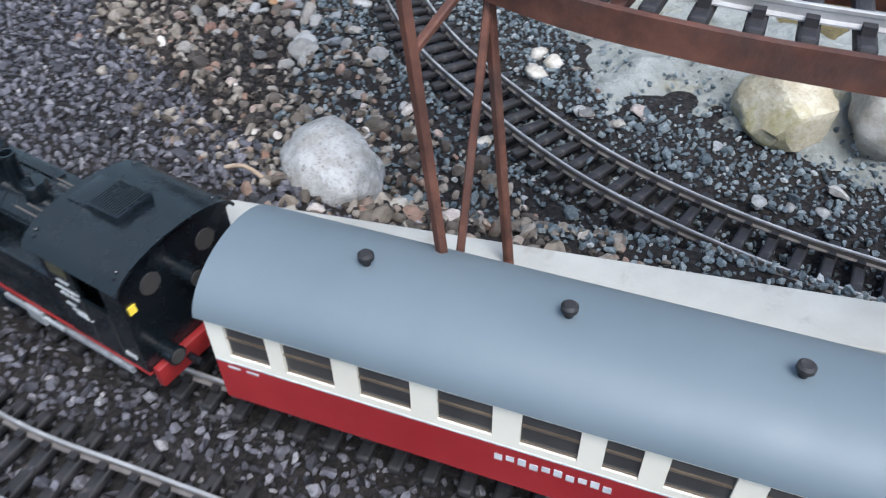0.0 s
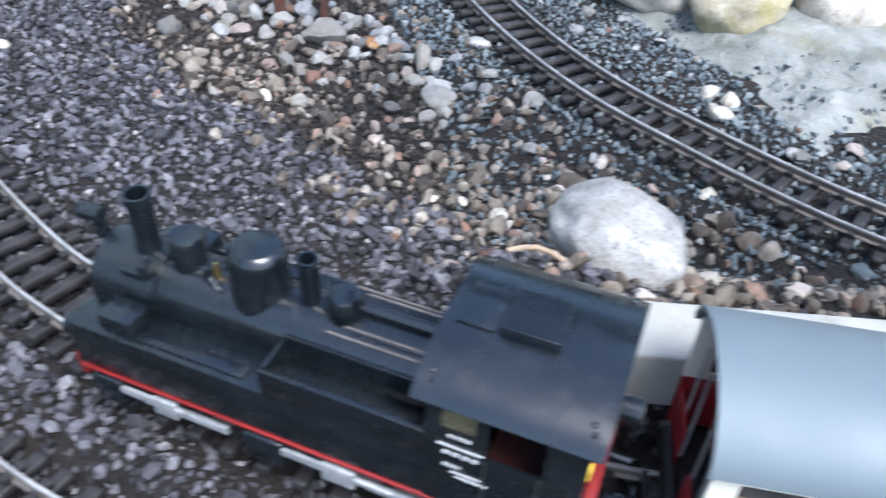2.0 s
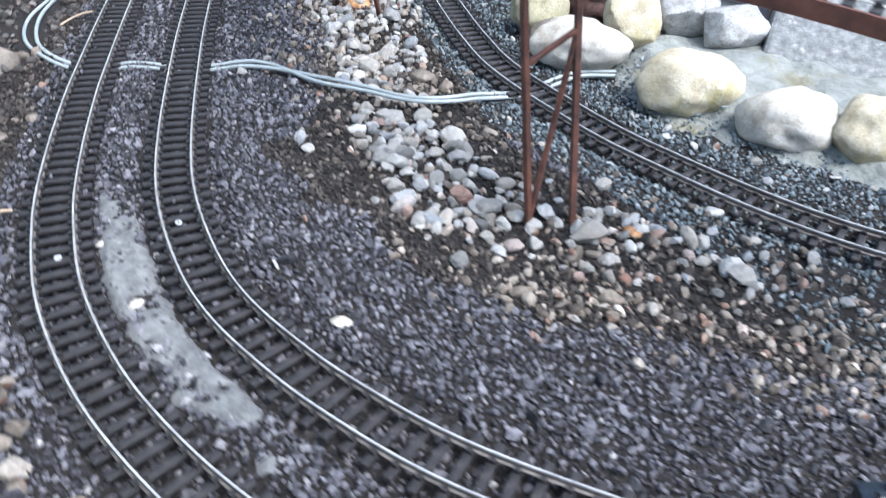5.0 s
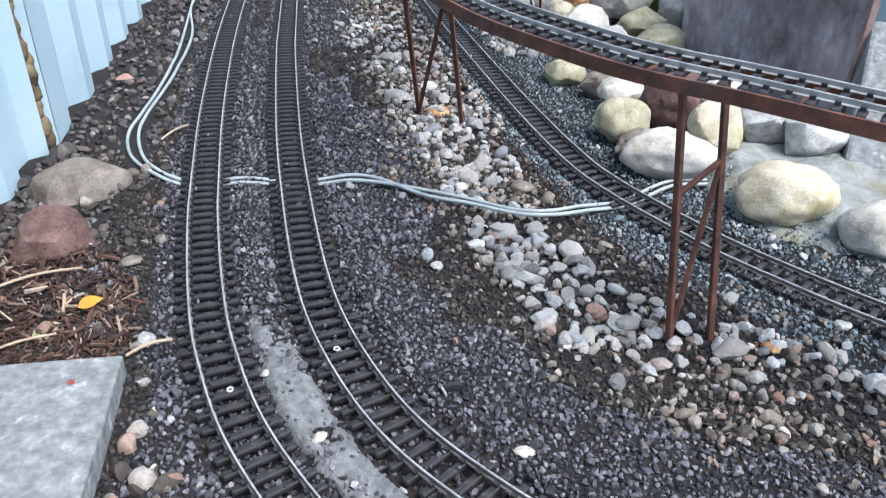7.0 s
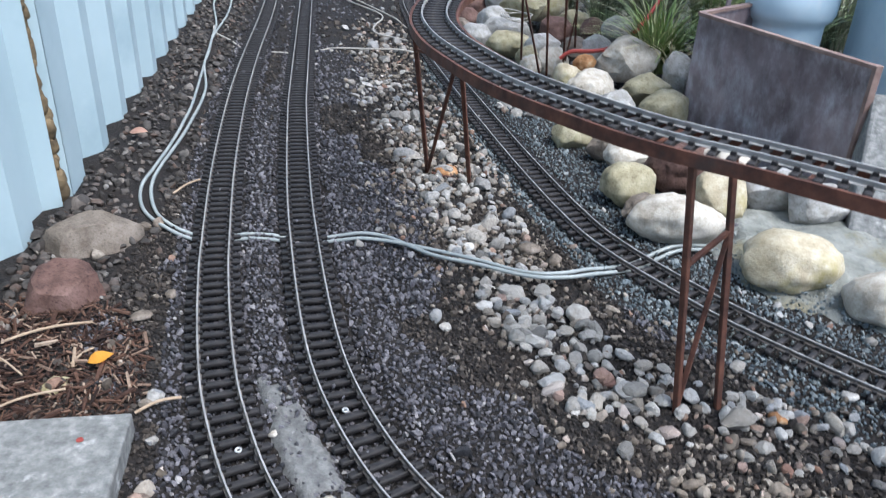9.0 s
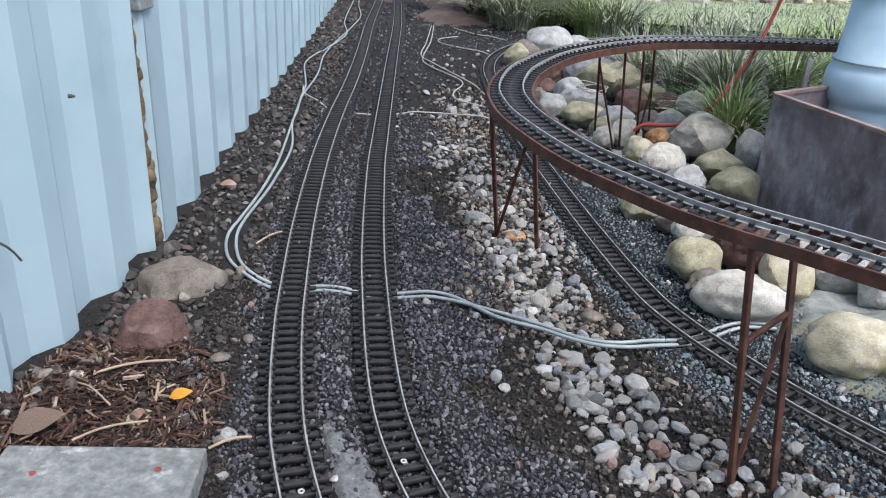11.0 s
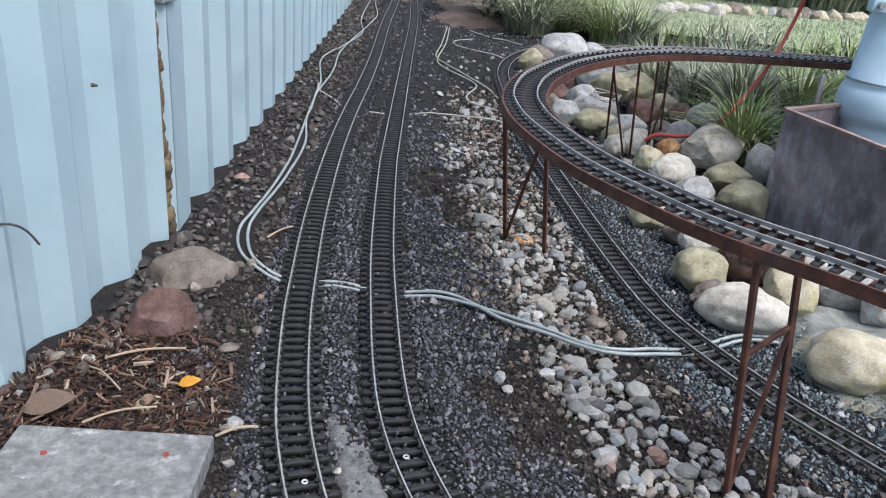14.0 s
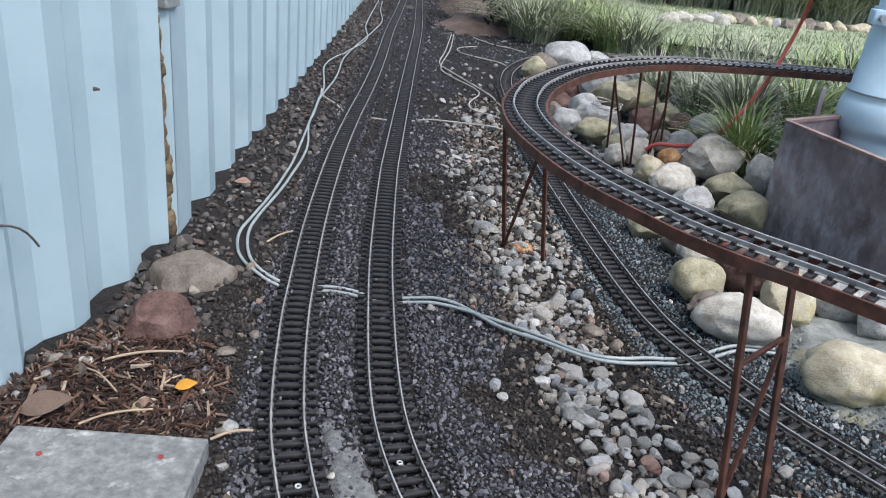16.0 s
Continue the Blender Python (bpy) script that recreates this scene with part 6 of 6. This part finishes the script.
# ---- grass, shrubs, lawn, far stones ----
def blades(n, spread, height, width, lean, seed):
    rng = np.random.default_rng(seed)
    V, F = [], []
    for _ in range(n):
        a, r = rng.uniform(0, 2 * math.pi), spread * math.sqrt(rng.random())
        x, y = r * math.cos(a), r * math.sin(a)
        out = a + rng.normal(0, 0.6)
        h, l, w = height * rng.uniform(0.55, 1.1), lean * rng.uniform(0.3, 1.2) * height, width * rng.uniform(0.6, 1.2)
        side = (-math.sin(out), math.cos(out))
        base = len(V)
        for k in range(6):
            u = k / 5
            px, py, pz = x + math.cos(out) * l * u ** 2, y + math.sin(out) * l * u ** 2, h * (u - 0.42 * (l / height) * u ** 3)
            ww = w * (1 - u ** 2) + 0.0003
            V += [(px - side[0] * ww, py - side[1] * ww, pz), (px + side[0] * ww, py + side[1] * ww, pz)]
        for k in range(5):
            b = base + 2 * k
            F.append((b, b + 1, b + 3, b + 2))
    return V, F


def grass_tuft(x, y, z, n, height, seed, m, label, width=0.0035, spread=0.05, lean=0.8):
    V, F = blades(n, spread, height, width, lean, seed)
    ob = new("grass_tuft", raw_mesh("grass_tuft", V, F, M[m], True))
    ob.location = (x, y, z)
    return tagged(ob, label, "grass", "grass tufts")


TUFTS = [(-0.08, 2.62, 0.06, 260, 0.26, "blade"), (0.0, 3.0, 0.06, 320, 0.34, "blade_dull"), (0.22, 3.1, 0.06, 260, 0.34, "blade"), (-0.12, 3.25, 0.05, 260, 0.3, "blade_dull"), (0.45, 3.3, 0.06, 260, 0.34, "blade_dull"), (0.35, 2.75, 0.05, 220, 0.3, "blade"),
         (-0.25, 3.4, 0.05, 240, 0.28, "blade_dull"), (0.1, 3.6, 0.05, 240, 0.3, "blade_dull"), (0.65, 3.0, 0.05, 240, 0.34, "blade_dull")]
for k, (x, y, z, n, h, m) in enumerate(TUFTS):
    grass_tuft(x, y, z, n, h, 100 + k, m, "arching green grass tuft beside the boulders" if m == "blade" else "arching dull green grass tuft behind the boulders")
grass_tuft(-0.07, 2.5, 0.09, 16, 0.2, 130, "dry_blade", "few dry yellow grass blades hanging over stones", 0.0022, 0.03, 1.5)
RG = random.Random(3)
for k in range(26):
    x, y = -0.85 + 0.9 * k / 26 + RG.uniform(-0.06, 0.06), 5.2 + RG.uniform(-0.25, 0.9)
    if k > 18:
        x, y = 0.12 + 0.2 * (k - 19) + RG.uniform(-0.06, 0.06), 5.35 + RG.uniform(-0.1, 0.15)
    grass_tuft(x, y, 0.0, 230 if k < 19 else 60, RG.uniform(0.25, 0.42) if k < 19 else RG.uniform(0.18, 0.3), 200 + k, RG.choice(["blade_dull", "blade_dull", "blade"]), "tall grey-green grass tuft at the garden border", 0.0034, 0.12, 1.1)
for k in range(22):
    x, y = -0.4 + 3.4 * k / 22 + RG.uniform(-0.1, 0.1), 8.5 + 0.15 * k / 22 + RG.uniform(-0.2, 0.5)
    grass_tuft(x, y, 0.0, 200, RG.uniform(0.5, 0.8), 300 + k, "blade_dull", "tall grey-green grass tuft behind the lawn", 0.008, 0.16, 0.8)


def lawn():
    n = 9000
    rng = np.random.default_rng(11)
    x, y = rng.uniform(0.0, 4.5, n), rng.uniform(5.6, 8.4, n)
    V, F = [], []
    for a, b in zip(x, y):
        h, t = rng.uniform(0.015, 0.04), rng.uniform(0, 6.3)
        k = len(V)
        V += [(a - 0.006 * math.cos(t), b - 0.006 * math.sin(t), 0.012), (a + 0.006 * math.cos(t), b + 0.006 * math.sin(t), 0.012), (a + rng.normal(0, 0.012), b + rng.normal(0, 0.012), 0.012 + h)]
        F.append((k, k + 1, k + 2))
    tagged(new("lawn_blades", raw_mesh("lawn_blades", V, F, M["grass"])), "short pale green lawn grass", "grass", kind="stuff")
    xs, ys = np.linspace(-0.05, 6, 60), np.linspace(5.6, 8.5, 40)
    X, Y = np.meshgrid(xs, ys)
    i = (np.arange(39)[:, None] * 60 + np.arange(59)[None]).ravel()
    tagged(new("lawn", raw_mesh("lawn", np.stack([X.ravel(), Y.ravel(), 0.012 + 0.01 * vnoise(X.ravel(), Y.ravel(), 3)], 1), np.stack([i, i + 1, i + 61, i + 60], 1), M["grass"], True)), "pale green lawn beyond the railway", "lawn", kind="structure")


lawn()
for k in range(24):
    u = k / 23
    boulder(0.25 + 2.3 * u + RG.uniform(-0.05, 0.05), 6.9 + 1.25 * u + RG.uniform(-0.12, 0.12), 0.03, RG.uniform(0.05, 0.12), RG.uniform(0.05, 0.08), RG.uniform(0.04, 0.08), RG.uniform(0, 90), M[RG.choice(["granite", "white_stone", "grey_stone", "tan_stone"])], "pale boulder edging the far lawn", 0.1, 60 + k)


def bush(name, x, y, h, w, n, seed, m, label, trunk=True):
    """A shrub: stems and very many small leaves in clumps."""
    t = thing(name, label, "shrub", "shrubs")
    rng = np.random.default_rng(seed)
    bm = bmesh.new()
    tips = []
    for k in range(9):
        a = rng.uniform(0, 6.3)
        tip = Vector((x + math.cos(a) * w * rng.uniform(0.2, 0.8), y + math.sin(a) * w * rng.uniform(0.2, 0.8), h * rng.uniform(0.45, 0.9)))
        cyl(bm, (x + rng.normal(0, 0.03), y + rng.normal(0, 0.03), -0.02), tip, 0.007 * h, 0.002 * h, 7)
        tips.append(tip)
    part("stem", bm, M["twig"], t)
    V, F = [], []
    for _ in range(n):
        c = tips[int(rng.integers(0, len(tips)))]
        p = np.array(c) + rng.normal(0, 1, 3) * np.array([w * 0.38, w * 0.38, h * 0.2])
        p[2] = max(p[2], 0.05)
        d1, d2 = rng.normal(size=3), rng.normal(size=3)
        d1 /= np.linalg.norm(d1)
        d2 = np.cross(d1, d2)
        d2 /= np.linalg.norm(d2)
        s = h * rng.uniform(0.02, 0.045)
        b = len(V)
        V += [p - d1 * s, p + d2 * s * 0.35, p + d1 * s, p - d2 * s * 0.35]
        F.append((b, b + 1, b + 2, b + 3))
    link("leaves", raw_mesh("leaves", V, F, M[m]), t, kind="stuff")
    return t


bush("shrub", -1.03, 5.5, 0.75, 0.11, 3600, 1, "leaf_dark", "dark narrow shrub at the end of the tracks")
for k in range(13):
    bush("shrub", -2.2 + 8.5 * k / 12, 10.6 + RG.uniform(-0.5, 0.5), RG.uniform(1.8, 2.6), RG.uniform(0.6, 0.9), 1500, 20 + k, RG.choice(["leaf_dark", "leaf_green"]), "dense dark green hedge shrub behind the garden")


def earth_bank():
    xs, ys = np.linspace(-1.75, -0.75, 40), np.linspace(5.0, 8.5, 40)
    X, Y = np.meshgrid(xs, ys)
    x, y = X.ravel(), Y.ravel()
    z = -0.06 + (0.05 + 0.5 * np.clip((y - 5.9) / 1.4, 0, 1)) * np.clip((y - 5.0) / 0.4, 0, 1) * np.clip((x + 1.37 + 0.145 * (y - 5.4)) / 0.12, 0, 1) * np.clip((-0.78 - x) / 0.15, 0, 1) + 0.06 * vnoise(x, y, 6) + 0.03 * vnoise(x, y, 17)
    i = (np.arange(39)[:, None] * 40 + np.arange(39)[None]).ravel()
    ob = new("earth_bank", raw_mesh("earth_bank", np.stack([x, y, z], 1), np.stack([i, i + 1, i + 41, i + 40], 1), M["earth"], True))
    return tagged(ob, "reddish brown bare earth bank at the far end", "earth bank", kind="structure")


earth_bank()


def washer(x, y, z):
    ring = [(x + 0.0034 * math.cos(a), y + 0.0034 * math.sin(a), z) for a in np.linspace(0, 2 * math.pi, 17)]
    return tagged(tube("washer", ring, 0.0013, M["lettering"], step=0.001), "small pale washer on a black sleeper", "washer", "washers")


washer(-0.973, 0.996, 0.0105)
washer(-0.852, 1.075, 0.0105)

for key, label, c in (("T1", "outer garden railway track on dark sleepers in black gravel", (-0.7, 0.8)), ("T2", "inner garden railway track carrying the train", (-0.6, 0.9)), ("T3", "garden railway track curving below the raised line", (-0.3, 1.4)), ("EL", "raised garden railway track with silver rails on a steel deck", (-0.5, 1.4))):
    track(lines[key], label, c, SHORT_SLEEPER if key == "EL" else SLEEPER)
